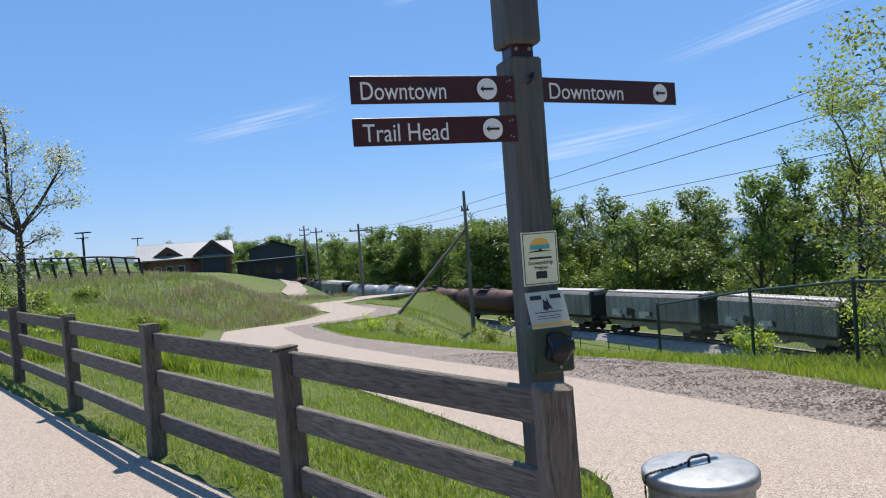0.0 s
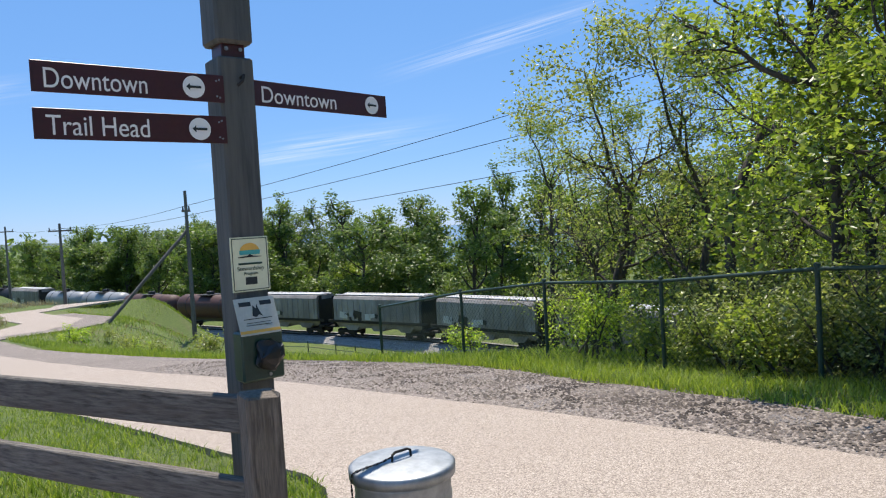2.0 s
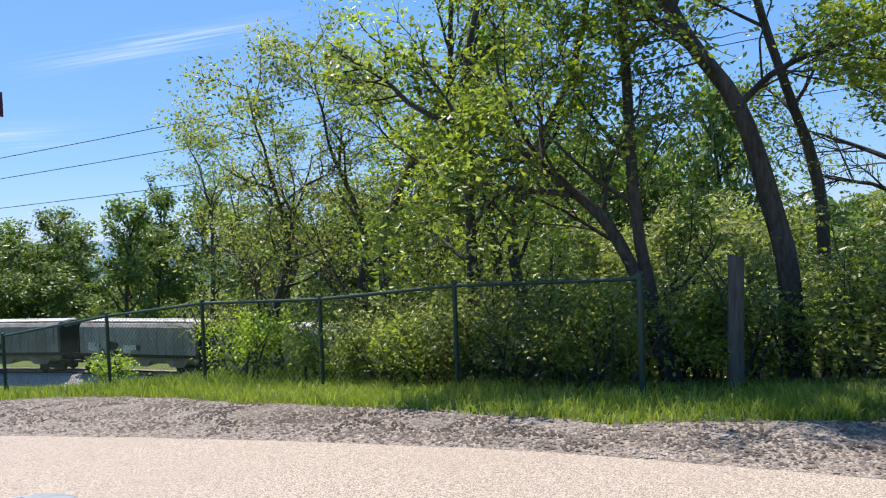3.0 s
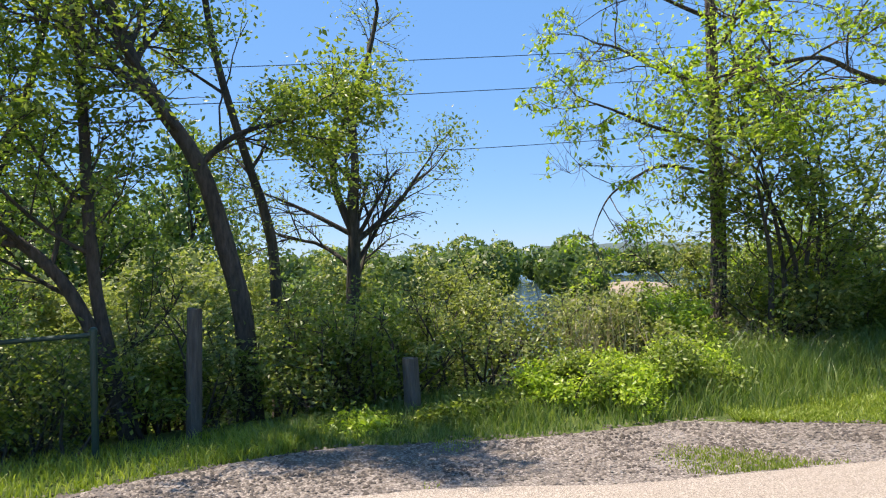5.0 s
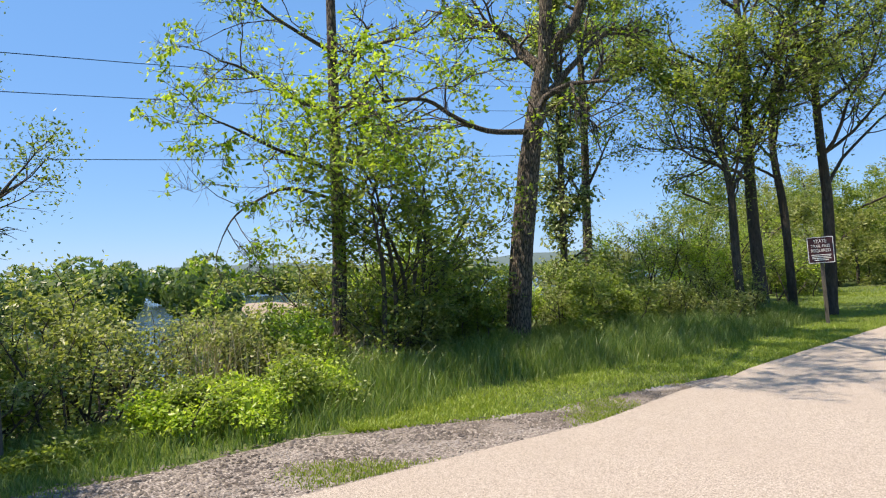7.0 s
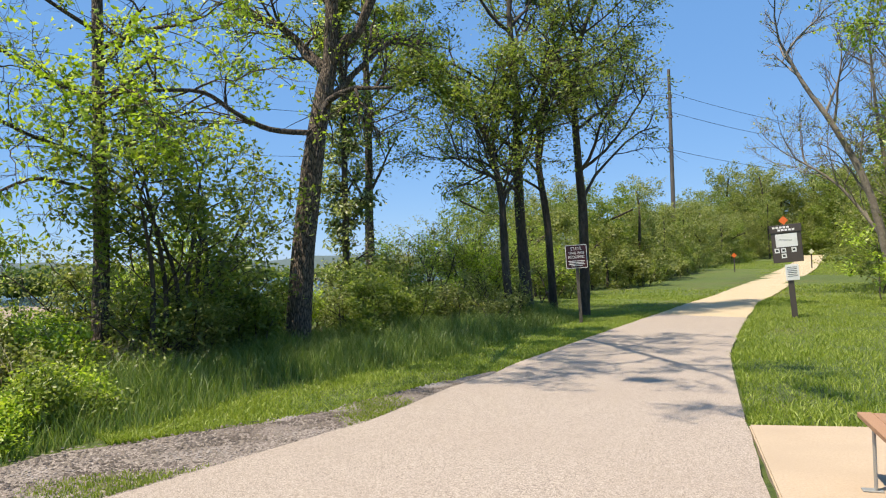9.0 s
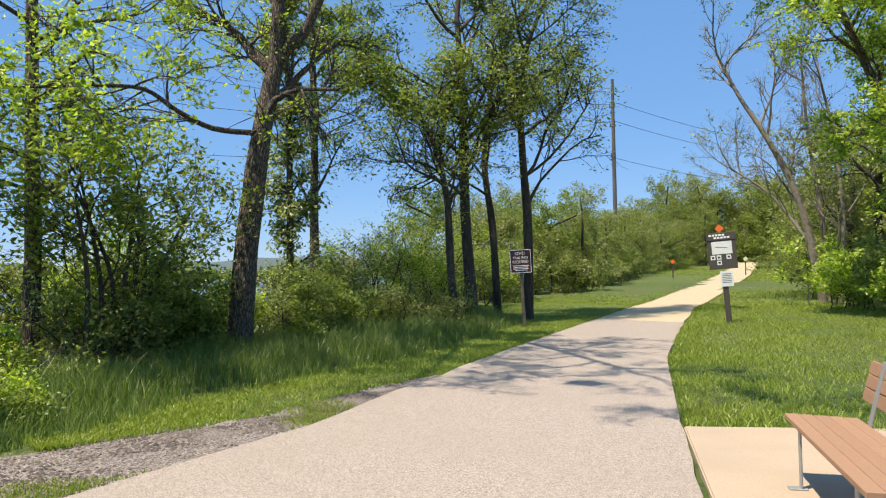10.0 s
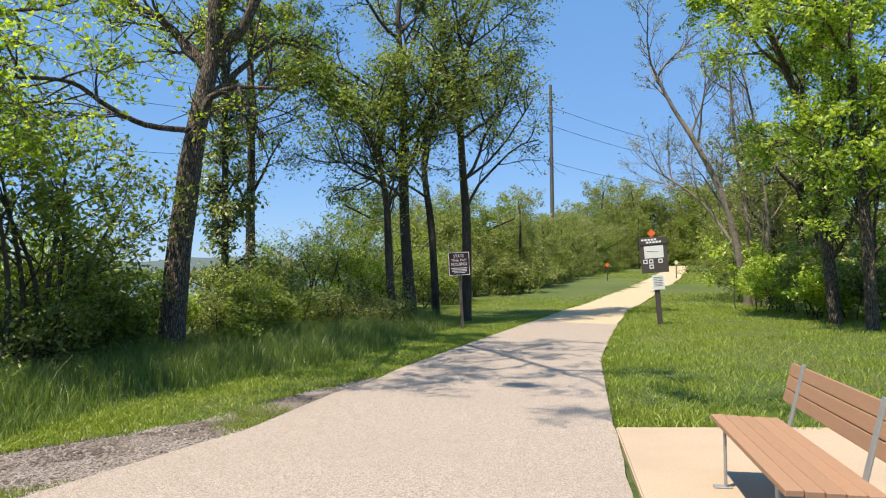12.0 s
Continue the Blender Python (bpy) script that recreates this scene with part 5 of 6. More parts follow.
for seed, x, y in ((54, 1.5, -26.0), (55, 5.2, -28.5), (56, -1.0, -23.0), (57, 7.2, -34.0)):
    tree("tree", "dense green tree behind the lawn", seed, [([(x, y, height(x, y) - 0.3), (x + 0.3, y, 3), (x + 0.1, y + 0.3, 6), (x, y, 10)], 0.2, 0.08)], LEAF_MID, BARK_DARK, opts(kids=5, leaf=0.14, cluster=9, spread=0.25), 3.0, 3, 0.05, 2.2, group="trees behind the lawn")
# blossoming tree behind the rail fence
tree("blossom_tree", "small blossoming tree with a slim dark trunk", 61,
     [([(-8.11, 13.79, -0.2), (-8.06, 13.82, 1.74), (-8.05, 13.83, 2.39)], 0.075, 0.06), ([(-8.05, 13.83, 2.3), (-8.14, 13.77, 3.04), (-8.13, 13.78, 4.1)], 0.05, 0.02), ([(-8.04, 13.83, 2.28), (-7.71, 14.02, 2.8), (-7.37, 14.2, 3.45)], 0.045, 0.018),
      ([(-8.04, 13.83, 2.2), (-8.5, 13.6, 2.7), (-8.9, 13.5, 3.4)], 0.045, 0.018)], LEAF_PALE, BARK_DARK, opts(kids=5, leaf=0.06, cluster=4, spread=0.2, up=0.06), 1.0, 3, 0.4, 1.2)
old_post(7.2, 2.68, 1.3, 0.075, 1.5)
old_post(7.7, 0.52, 0.62, 0.085, -2)


# ---- shrubs ----
def plant_shrubs():
    rnd = random.Random(77)
    oB = opts(kids=5, leaf=0.06, cluster=6, spread=0.15, ratio=0.5, up=0.02, thin=0.006)
    # thicket behind the chain-link fence, from its middle to its end and on
    for i in range(30):
        t = i / 29
        x, y = 7.1 + rnd.uniform(0, 2.6) + 1.3 * t, 8.2 - 8.6 * t + rnd.uniform(-0.5, 0.5)
        shrub(100 + i, x, y, rnd.uniform(0.95, 1.6) + 0.2 * min(1.0, 2 * t), rnd.uniform(1.2, 1.8), rnd.choice((LEAF_DARK, LEAF_MID, LEAF_OLIVE)), oB, "dense green thicket shrub behind the fence", 8)
    for i in range(8):
        y = 7.6 - 0.55 * i
        x = lerp_table([(3.2, 6.3), (5.35, 6.1), (7.6, 5.95), (9.75, 5.45)], y) + rnd.uniform(0.45, 0.8)
        shrub(210 + i, x, y, rnd.uniform(0.9, 1.35), 1.1, rnd.choice((LEAF_DARK, LEAF_DARK, LEAF_MID)), oB, "low leafy shrub close behind the wire fence", 7)
    for i, (x, y, tall, mat) in enumerate(((6.6, 10.2, 1.3, LEAF_NEW), (7.4, 11.5, 1.5, LEAF_NEW), (6.9, 8.9, 1.2, LEAF_MID))):
        shrub(140 + i, x, y, tall, 1.2, mat, oB, "low bright shrub on the slope", 7)
    # riverside bank
    for i in range(34):
        t = i / 33
        x, y = 9.2 + rnd.uniform(0, 4.5) + 4.0 * t, -0.6 - 15.5 * t + rnd.uniform(-0.8, 0.8)
        if abs(x - 12.5) < 0.7 and abs(y + 7.9) < 0.9 or -0.14 * x < y < -0.03 * x:
            continue
        shrub(150 + i, x, y, rnd.uniform(0.8, 1.5), rnd.uniform(1.0, 1.7), rnd.choice((LEAF_OLIVE, LEAF_MID, LEAF_OLIVE)), oB, "olive-green shrub on the river bank", 7)
    for i, (x, y, tall) in enumerate(((7.75, -0.85, 0.5), (8.3, -1.1, 0.6), (7.7, -1.95, 0.5), (8.2, -2.3, 0.62), (8.65, -1.75, 0.6), (8.1, -1.45, 0.55), (8.75, -2.6, 0.6), (7.2, 0.2, 0.2), (7.0, 0.9, 0.18), (7.5, -0.2, 0.26))):
        shrub(190 + i, x, y, tall, 0.7, LEAF_MID if i % 2 else LEAF_NEW, opts(kids=5, leaf=0.05, cluster=8, spread=0.12, thin=0.006), "low bright green weeds at the gravel edge", 10)
    for i, (x, y, tall, wide) in enumerate(((11.9, -5.6, 1.5, 1.6), (12.9, -5.4, 1.8, 1.7), (13.2, -6.6, 1.7, 1.8), (12.2, -6.6, 1.1, 1.3), (10.9, -3.1, 1.1, 1.3), (10.6, -2.2, 1.0, 1.2), (13.9, -8.2, 1.5, 1.5), (14.8, -9.4, 1.6, 1.6), (13.3, -4.7, 2.4, 2.0), (12.9, -6.0, 2.2, 1.9), (14.4, -5.9, 2.5, 2.2), (11.4, -5.2, 1.3, 1.5), (15.2, -11.8, 2.0, 2.0), (17.0, -14.3, 2.6, 2.4), (17.8, -16.5, 3.3, 2.6), (18.4, -18.8, 3.5, 2.8), (19.3, -22.0, 3.5, 3.0), (16.3, -13.0, 2.2, 2.2), (18.9, -20.4, 3.3, 2.6), (17.2, -17.4, 2.4, 2.2))):
        shrub(230 + i, x, y, tall, wide, (LEAF_MID, LEAF_NEW, LEAF_OLIVE)[i % 3], opts(kids=6, leaf=0.075, cluster=7, spread=0.16, thin=0.006), "leafy undergrowth at the foot of the riverside trees", 9)
    for i, (x, y, tall) in enumerate(((13.6, -10.4, 1.7), (14.4, -11.4, 1.5), (13.0, -9.6, 1.1))):
        shrub(195 + i, x, y, tall, 1.7, LEAF_MID, opts(kids=6, leaf=0.07, cluster=10, spread=0.15, thin=0.006), "rounded leafy shrub beside the tall trunk", 10)


plant_shrubs()


# ---- woods ----
def wood_tree(seed, tall, wide, mat, leaf=0.38, n_limbs=20, low=0.08, cluster=12):
    p = Plant(seed)
    rnd = p.rnd
    pts = p.smooth_line([(0, 0, -0.5), (rnd.gauss(0, 0.2), rnd.gauss(0, 0.2), tall * 0.35), (rnd.gauss(0, 0.5), rnd.gauss(0, 0.5), tall * 0.7), (rnd.gauss(0, 0.6), rnd.gauss(0, 0.6), tall * 0.92)])
    p.limb(pts, 0.018 * tall, 0.05, 6)
    o = opts(kids=5, leaf=leaf, cluster=cluster, spread=leaf * 1.8, ratio=0.5, up=0.08, full=0.95, thin=0.1)
    for k in range(n_limbs):
        f = low + (0.98 - low) * k / n_limbs
        i = int(f * (len(pts) - 1))
        a = k * 2.4 + rnd.random()
        p.grow(pts[i], Vector((math.cos(a), math.sin(a), 0.35 + 0.6 * f)).normalized(), wide * (1.15 - 0.65 * f) * rnd.uniform(0.6, 1.2), max(0.05, 0.009 * tall), 1, o)
    return p


def plant_woods():
    rnd = random.Random(99)
    kinds = []
    for i, (tall, wide, mat, lab) in enumerate(((13, 4.6, LEAF_FAR, "broad green leafy riverside tree"), (12, 5.2, LEAF_FAR, "rounded green leafy riverside tree"), (15, 4.2, LEAF_FAR, "tall green leafy riverside tree"), (9, 4.6, LEAF_FAR, "low green riverside tree in leaf"), (6, 3.4, LEAF_MID, "bright green young riverside tree"))):
        kinds.append(wood_tree(300 + i, tall, wide, mat).make("wood_tree", lab, "tree", mat, BARK_DARK, "riverside woods", pose(60 + 9 * i, 75 + 4 * i, -10.5)))
    # beyond the railway
    spots = []
    for i in range(118):
        s = rnd.uniform(0, 175)
        p, d = track_point(s)
        off = 12 + 42 * rnd.random() ** 1.4
        q = p + Vector((d.y, -d.x, 0)) * off
        spots.append((q.x, q.y, rnd.randrange(5), 1.0 + 0.5 * max(0.0, 1 - s / 75)))
    for i in range(34):  # far end of the line and behind the pavilion
        spots.append((rnd.uniform(-80, 40), rnd.uniform(185, 250), rnd.randrange(4), 1.0))
    for x, y, k, big in spots:
        copy_thing(kinds[k], pose(x, y, -10.4, 0, 0, rnd.uniform(0, 360)) @ Matrix.Diagonal((1.15, 1.15, big * rnd.uniform(0.85, 1.2), 1)))
    small = []
    for i, (tall, wide, mat, lab) in enumerate(((6.5, 3.2, LEAF_OLIVE, "olive-green tree at the trail bend"), (5.0, 3.0, LEAF_MID, "green thicket tree at the trail bend"), (4.0, 2.6, LEAF_OLIVE, "olive thicket at the trail side"))):
        small.append(wood_tree(320 + i, tall, wide, mat, 0.13, 24, 0.03, 20).make("wood_tree", lab, "tree", mat, BARK_DARK, "trail-side woods", pose(27 + 3 * i, -42 - 4 * i, height(27 + 3 * i, -42 - 4 * i))))
    def hedge(x, y, scale):
        copy_thing(small[rnd.randrange(3)], pose(x, y, height(x, y) - 0.3, 0, 0, rnd.uniform(0, 360)) @ Matrix.Scale(scale, 4))

    for i in range(40):  # river side of the trail, two rows deep
        y = -27 - 2.15 * i
        hedge(lerp_table(EDGE_R, y) + 8.0 + rnd.uniform(-1, 2.5), y, rnd.uniform(0.75, 1.05))
        if i % 2:
            hedge(lerp_table(EDGE_R, y) + 13.0 + rnd.uniform(-1, 6), y, rnd.uniform(0.95, 1.3))
    for i in range(36):  # inland side
        y = -33 - 2.25 * i
        hedge(lerp_table(EDGE_L, y) - 5.2 - rnd.uniform(0, 2.0), y, rnd.uniform(0.9, 1.3))
        if i % 2:
            hedge(lerp_table(EDGE_L, y) - 11.0 - rnd.uniform(0, 5), y, rnd.uniform(1.0, 1.5))
    for i in range(36):  # tall wood across the end of the visible trail
        x, y = rnd.uniform(28, 62), rnd.uniform(-136, -114)
        copy_thing(small[rnd.randrange(2)], pose(x, y, height(x, y) - 0.4, 0, 0, rnd.uniform(0, 360)) @ Matrix.Scale(rnd.uniform(1.7, 2.3), 4))
    for i in range(46):  # the bend closes the view
        x, y = (rnd.uniform(38, 75), rnd.uniform(-118, -85)) if i < 24 else (rnd.uniform(40, 78), rnd.uniform(-165, -141))
        if -3 < x - lerp_table(EDGE_L, y) < lerp_table(EDGE_R, y) - lerp_table(EDGE_L, y) + 3 and y > -140:
            continue
        copy_thing(small[rnd.randrange(2)], pose(x, y, height(x, y) - 0.3, 0, 0, rnd.uniform(0, 360)) @ Matrix.Scale(rnd.uniform(1.1, 1.7), 4))


plant_woods()


def plant_edges():
    """Thickets beside the lawn and the lower trees on the bank."""
    rnd = random.Random(123)
    oT = opts(kids=5, leaf=0.12, cluster=9, spread=0.16, thin=0.008)
    for i, (x, y, tall, mat) in enumerate(((7.4, -29.0, 2.4, LEAF_NEW), (6.3, -27.0, 2.0, LEAF_NEW), (5.4, -25.6, 2.2, LEAF_MID), (4.6, -24.2, 1.7, LEAF_NEW), (3.4, -24.0, 2.2, LEAF_DARK), (2.2, -23.0, 2.0, LEAF_MID), (0.8, -22.2, 2.2, LEAF_DARK), (8.6, -32.5, 2.6, LEAF_MID), (-0.6, -21.0, 1.8, LEAF_MID))):
        shrub(500 + i, x, y, tall, 2.4, mat, oT, "dense leafy thicket at the lawn's edge", 8, group="lawn thicket")
    for i in range(12):
        y = -19.5 - 3.2 * i
        x = lerp_table(EDGE_R, y) + rnd.uniform(6.0, 9.0)
        shrub(520 + i, x, y, rnd.uniform(1.6, 2.8), 2.6, rnd.choice((LEAF_OLIVE, LEAF_MID, LEAF_NEW)), oT, "dense roadside thicket above the river", 8, group="trail-side thicket")
    kinds = [o for o in scene.objects if o.name.startswith("wood_tree") and o.parent is None][:5]
    pale = wood_tree(306, 8.0, 4.4, LEAF_OLIVE, 0.26, 24, 0.15, 10).make("wood_tree", "pale olive-green tree on the river bank", "tree", LEAF_OLIVE, BARK_DARK, "trees on the lower bank", pose(27.0, 9.0, -8.0))
    for i in range(15):
        a, r = radians(rnd.uniform(1, 40)), rnd.uniform(20, 33)
        x, y = r * math.cos(a), r * math.sin(a)
        z = max(height(x, y), -10.5)
        copy_thing(pale, pose(x, y, z - 0.2, 0, 0, rnd.uniform(0, 360)) @ Matrix.Scale((1.7 - z) / 8.6 * rnd.uniform(0.85, 1.03), 4))
    for i in range(30):
        a, r = radians(rnd.uniform(2, 50)), rnd.uniform(34, 62)
        x, y = r * math.cos(a), r * math.sin(a)
        if y > 12 and x < 41:
            x += 14
        copy_thing(kinds[i % 4 if i % 2 else 4], pose(x, y, -10.6, 0, 0, rnd.uniform(0, 360)) @ Matrix.Scale(rnd.uniform(0.7, 0.92) if i % 2 else rnd.uniform(1.3, 1.6), 4))


plant_edges()


# ---- far shore ----
def build_far_shore():
    bm = bmesh.new()
    cx, cy, n = 285.0, -56.0, 36
    u, v = Vector((0.955, -0.297)), Vector((0.297, 0.955))
    rings = []
    for grow, z in ((1.0, -0.3), (0.86, 0.8), (0.6, 1.9), (0.3, 2.7)):
        ring = []
        for k in range(n):
            a = 2 * math.pi * k / n
            r = grow * (1 + 0.12 * math.sin(3 * a) + 0.06 * math.cos(7 * a))
            p = u * (74 * math.cos(a) * r - 30 * (1 - grow)) + v * (19 * math.sin(a) * r)
            ring.append(bm.verts.new((cx + p.x, cy + p.y, WATER + z)))
        rings.append(ring)
    for lo, hi in zip(rings, rings[1:]):
        for k in range(n):
            bm.faces.new((lo[k], lo[(k + 1) % n], hi[(k + 1) % n], hi[k]))
    bm.faces.new(rings[-1])
    tagged(part("ground_sandbar", bm, SAND, smooth=True), "pale sand bar in the river", "sand bar", kind="structure")


build_far_shore()
# ---- far woods across the river, hills and high cloud ----
def far_wood(name, label, cx, cy, along, length, depth, tall, count, seed, leaf=1.6):
    """A wooded far bank: low land under a great many leaf clumps."""
    rng = np.random.default_rng(seed)
    a = radians(along)
    u, v = np.array([math.cos(a), math.sin(a)]), np.array([-math.sin(a), math.cos(a)])
    n = count
    s, t = rng.uniform(-1, 1, n), rng.uniform(-1, 1, n)
    trees = max(8, int(length / 4.5))
    ts, tt, th = rng.uniform(-1, 1, trees), rng.uniform(-1, 1, trees), rng.uniform(0.6, 1.15, trees) * tall
    pick = rng.integers(0, trees, n)
    r = 0.42 * th[pick]
    d = rng.normal(size=(n, 3))
    d /= np.linalg.norm(d, axis=1)[:, None]
    P = np.empty((n, 3))
    P[:, 0] = cx + u[0] * ts[pick] * length / 2 + v[0] * tt[pick] * depth / 2 + d[:, 0] * r
    P[:, 1] = cy + u[1] * ts[pick] * length / 2 + v[1] * tt[pick] * depth / 2 + d[:, 1] * r
    P[:, 2] = WATER + th[pick] * 0.52 + d[:, 2] * th[pick] * 0.46
    E1 = rng.normal(size=(n, 3))
    E1 /= np.linalg.norm(E1, axis=1)[:, None]
    E2 = np.cross(d, E1)
    S = leaf * rng.uniform(0.6, 1.4, n)[:, None]
    V = np.stack([P - E1 * S, P + E2 * S * 0.7, P + E1 * S, P - E2 * S * 0.7], 1)
    F = (np.arange(n)[:, None] * 4 + np.arange(4)[None]).tolist()
    ob = new(name, mesh_of(name, V.reshape(-1, 3).tolist(), F, LEAF_FAR))
    tagged(ob, label, "woods", kind="stuff")


far_wood("far_woods_near_bank", "green woods on the point beside the sand bar", 222, 12, 96, 96, 34, 18, 16000, 15, 0.95)
far_wood("far_woods", "green woods along the far river bank", 395, 40, 100, 190, 60, 21, 17000, 5, 1.4)
far_wood("far_woods_island", "wooded island beyond the sand bar", 520, -85, 95, 190, 60, 19, 12000, 6, 1.7)
far_wood("far_woods_distant", "low woods on the distant far shore", 1350, -700, 120, 1500, 160, 18, 14000, 7, 4.0)
far_wood("far_woods_town", "low green trees behind the pavilion", -85, 235, 5, 230, 40, 15.5, 7000, 9, 1.1)
far_wood("far_woods_upstream", "green woods across the river upstream", 330, 260, 125, 330, 80, 15, 16000, 8, 1.7)


def far_hills():
    rnd = random.Random(8)
    for k, (a0, a1, dist, tall, lab) in enumerate(((-75, 20, 2900, 95, "hazy blue wooded bluffs beyond the river"), (88, 150, 1500, 26, "hazy wooded hill behind the pavilion"))):
        verts, faces = [], []
        n = 90
        for i in range(n + 1):
            a = radians(a0 + (a1 - a0) * i / n)
            h = tall * (0.55 + 0.35 * noise.noise((i * 0.09, k * 7.0, 0)) + 0.12 * noise.noise((i * 0.4, k, 3))) * min(1.0, 4 * i / n, 4 * (n - i) / n)
            for r, z in ((dist, -14), (dist + 120, h * 0.6), (dist + 300, h), (dist + 700, -14)):
                verts.append((r * math.cos(a), r * math.sin(a), z))
        for i in range(n):
            for j in range(3):
                faces.append((4 * i + j, 4 * i + j + 1, 4 * i + j + 5, 4 * i + j + 4))
        # the bluffs' haze is only HILL's bluish tint, no air is modelled
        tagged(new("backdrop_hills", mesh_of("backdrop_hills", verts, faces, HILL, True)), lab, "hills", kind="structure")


far_hills()


def cloud_material():
    m, nt, b = material("thin_ice_cloud", 1.0)
    v = coords(nt, (1, 1, 1), "UV")
    mp = nt.nodes.new("ShaderNodeMapping")
    mp.inputs["Scale"].default_value = (1.6, 7.0, 1)
    nt.links.new(v, mp.inputs["Vector"])
    warp = noise_tex(nt, mp.outputs["Vector"], 1.3, 7.0, 0.62)
    sep = nt.nodes.new("ShaderNodeSeparateXYZ")
    nt.links.new(v, sep.inputs[0])

    def fade(sock):
        a = nt.nodes.new("ShaderNodeMath")
        a.operation = "PINGPONG"
        a.inputs[1].default_value = 0.5
        nt.links.new(sock, a.inputs[0])
        c = nt.nodes.new("ShaderNodeMapRange")
        c.interpolation_type = "SMOOTHSTEP"
        c.inputs["From Max"].default_value = 0.45
        nt.links.new(a.outputs[0], c.inputs["Value"])
        return c.outputs[0]

    def times(p, q):
        a = nt.nodes.new("ShaderNodeMath")
        a.operation = "MULTIPLY"
        for i, k in enumerate((p, q)):
            if isinstance(k, float):
                a.inputs[i].default_value = k
            else:
                nt.links.new(k, a.inputs[i])
        return a.outputs[0]

    dens = nt.nodes.new("ShaderNodeMapRange")
    dens.inputs["From Min"].default_value, dens.inputs["From Max"].default_value = 0.42, 0.8
    nt.links.new(warp, dens.inputs["Value"])
    alpha = times(times(dens.outputs[0], fade(sep.outputs[0])), times(fade(sep.outputs[1]), 0.6))
    tr = nt.nodes.new("ShaderNodeBsdfTransparent")
    em = nt.nodes.new("ShaderNodeEmission")
    em.inputs["Color"].default_value, em.inputs["Strength"].default_value = (0.92, 0.96, 1.0, 1), 0.85
    mx = nt.nodes.new("ShaderNodeMixShader")
    nt.links.new(alpha, mx.inputs[0])
    nt.links.new(tr.outputs[0], mx.inputs[1])
    nt.links.new(em.outputs[0], mx.inputs[2])
    nt.links.new(mx.outputs[0], nt.nodes["Material Output"].inputs["Surface"])
    return m


def clouds():
    mat = cloud_material()
    # bearing from +y to the right, elevation, span and height in degrees, lean
    for k, (az, el, wide, high, lean) in enumerate(((-13.2, 9.9, 15, 2.4, 11), (0.5, 19.0, 9, 1.8, 14), (27, 14.0, 24, 2.6, 12), (12, 6.5, 24, 3.0, 6))):
        r = 3800.0
        c = Vector((math.sin(radians(az)) * math.cos(radians(el)), math.cos(radians(az)) * math.cos(radians(el)), math.sin(radians(el)))) * r
        m = look(c, (0, 0, 0)) @ pose(0, 0, 0, 0, 0, -lean)
        w, h = r * math.tan(radians(wide / 2)), r * math.tan(radians(high / 2))
        me = bpy.data.meshes.new("cloud")
        me.from_pydata([(-w, -h, 0), (w, -h, 0), (w, h, 0), (-w, h, 0)], [], [(0, 1, 2, 3)])
        uv = me.uv_layers.new(name="uv")
        for i, (a, b) in enumerate(((0, 0), (1, 0), (1, 1), (0, 1))):
            uv.data[i].uv = (a, b)
        me.materials.append(mat)
        ob = new("backdrop_cloud", me)
        ob.matrix_basis = m
        tagged(ob, "thin white wisp of high cloud", "cloud", kind="structure")


clouds()

# poles, wires and lamps
utility_pole(1.5, 45.7, 9.0, ((7.8, 0.5),), "tall slim timber utility pole below the trail")
utility_pole(-7.6, 66.0, 6.6, ((6.0, 1.7),), "timber utility pole with a crossarm")
utility_pole(-16.5, 95.0, 8.3, ((7.7, 1.6),), "timber utility pole with a crossarm")
utility_pole(-19.0, 100.0, 8.4, ((7.8, 1.4), (7.1, 1.4)), "timber utility pole with two crossarms")
brace = thing("pole_brace", "slanting timber brace of the utility pole", "pole brace")
part("strut", rod((1.45, 45.7, 2.0), (-3.0, 44.0, height(-3.0, 44.0)), 0.1, sides=8), POLE_WOOD, brace)
utility_pole(33.2, -57.4, 17.7, ((15.2, 0.6), (13.5, 0.6), (10.8, 0.5)), "tall grey utility pole above the thicket", 0.22)
for h in (16.6, 14.9, 11.6):
    wire_run([(33.2, -57.4, height(33.2, -57.4) + h - 0.9), (29.0, -110.0, h + 1)], 1.2, 0.02)
for za, zb, zc in ((3.5, 13.5, 15.6), (2.9, 12.0, 13.9), (2.2, 9.2, 11.2)):
    wire_run([(1.5, 45.7, za), (40.0, -30.0, zb), (33.2, -57.4, zc + 0.6)], 1.1, 0.014)
    wire_run([(1.5, 45.7, za), (-7.6, 66.0, height(-7.6, 66.0) + 6.2), (-16.5, 95.0, height(-16.5, 95) + 7.9)], 0.3, 0.012)
for x, y, h in ((-54.5, 110.0, 6.7), (-41.5, 84.0, 5.6), (-47.0, 112.0, 6.1), (-60.0, 104.0, 6.5)):
    lamp_post(x, y, h)
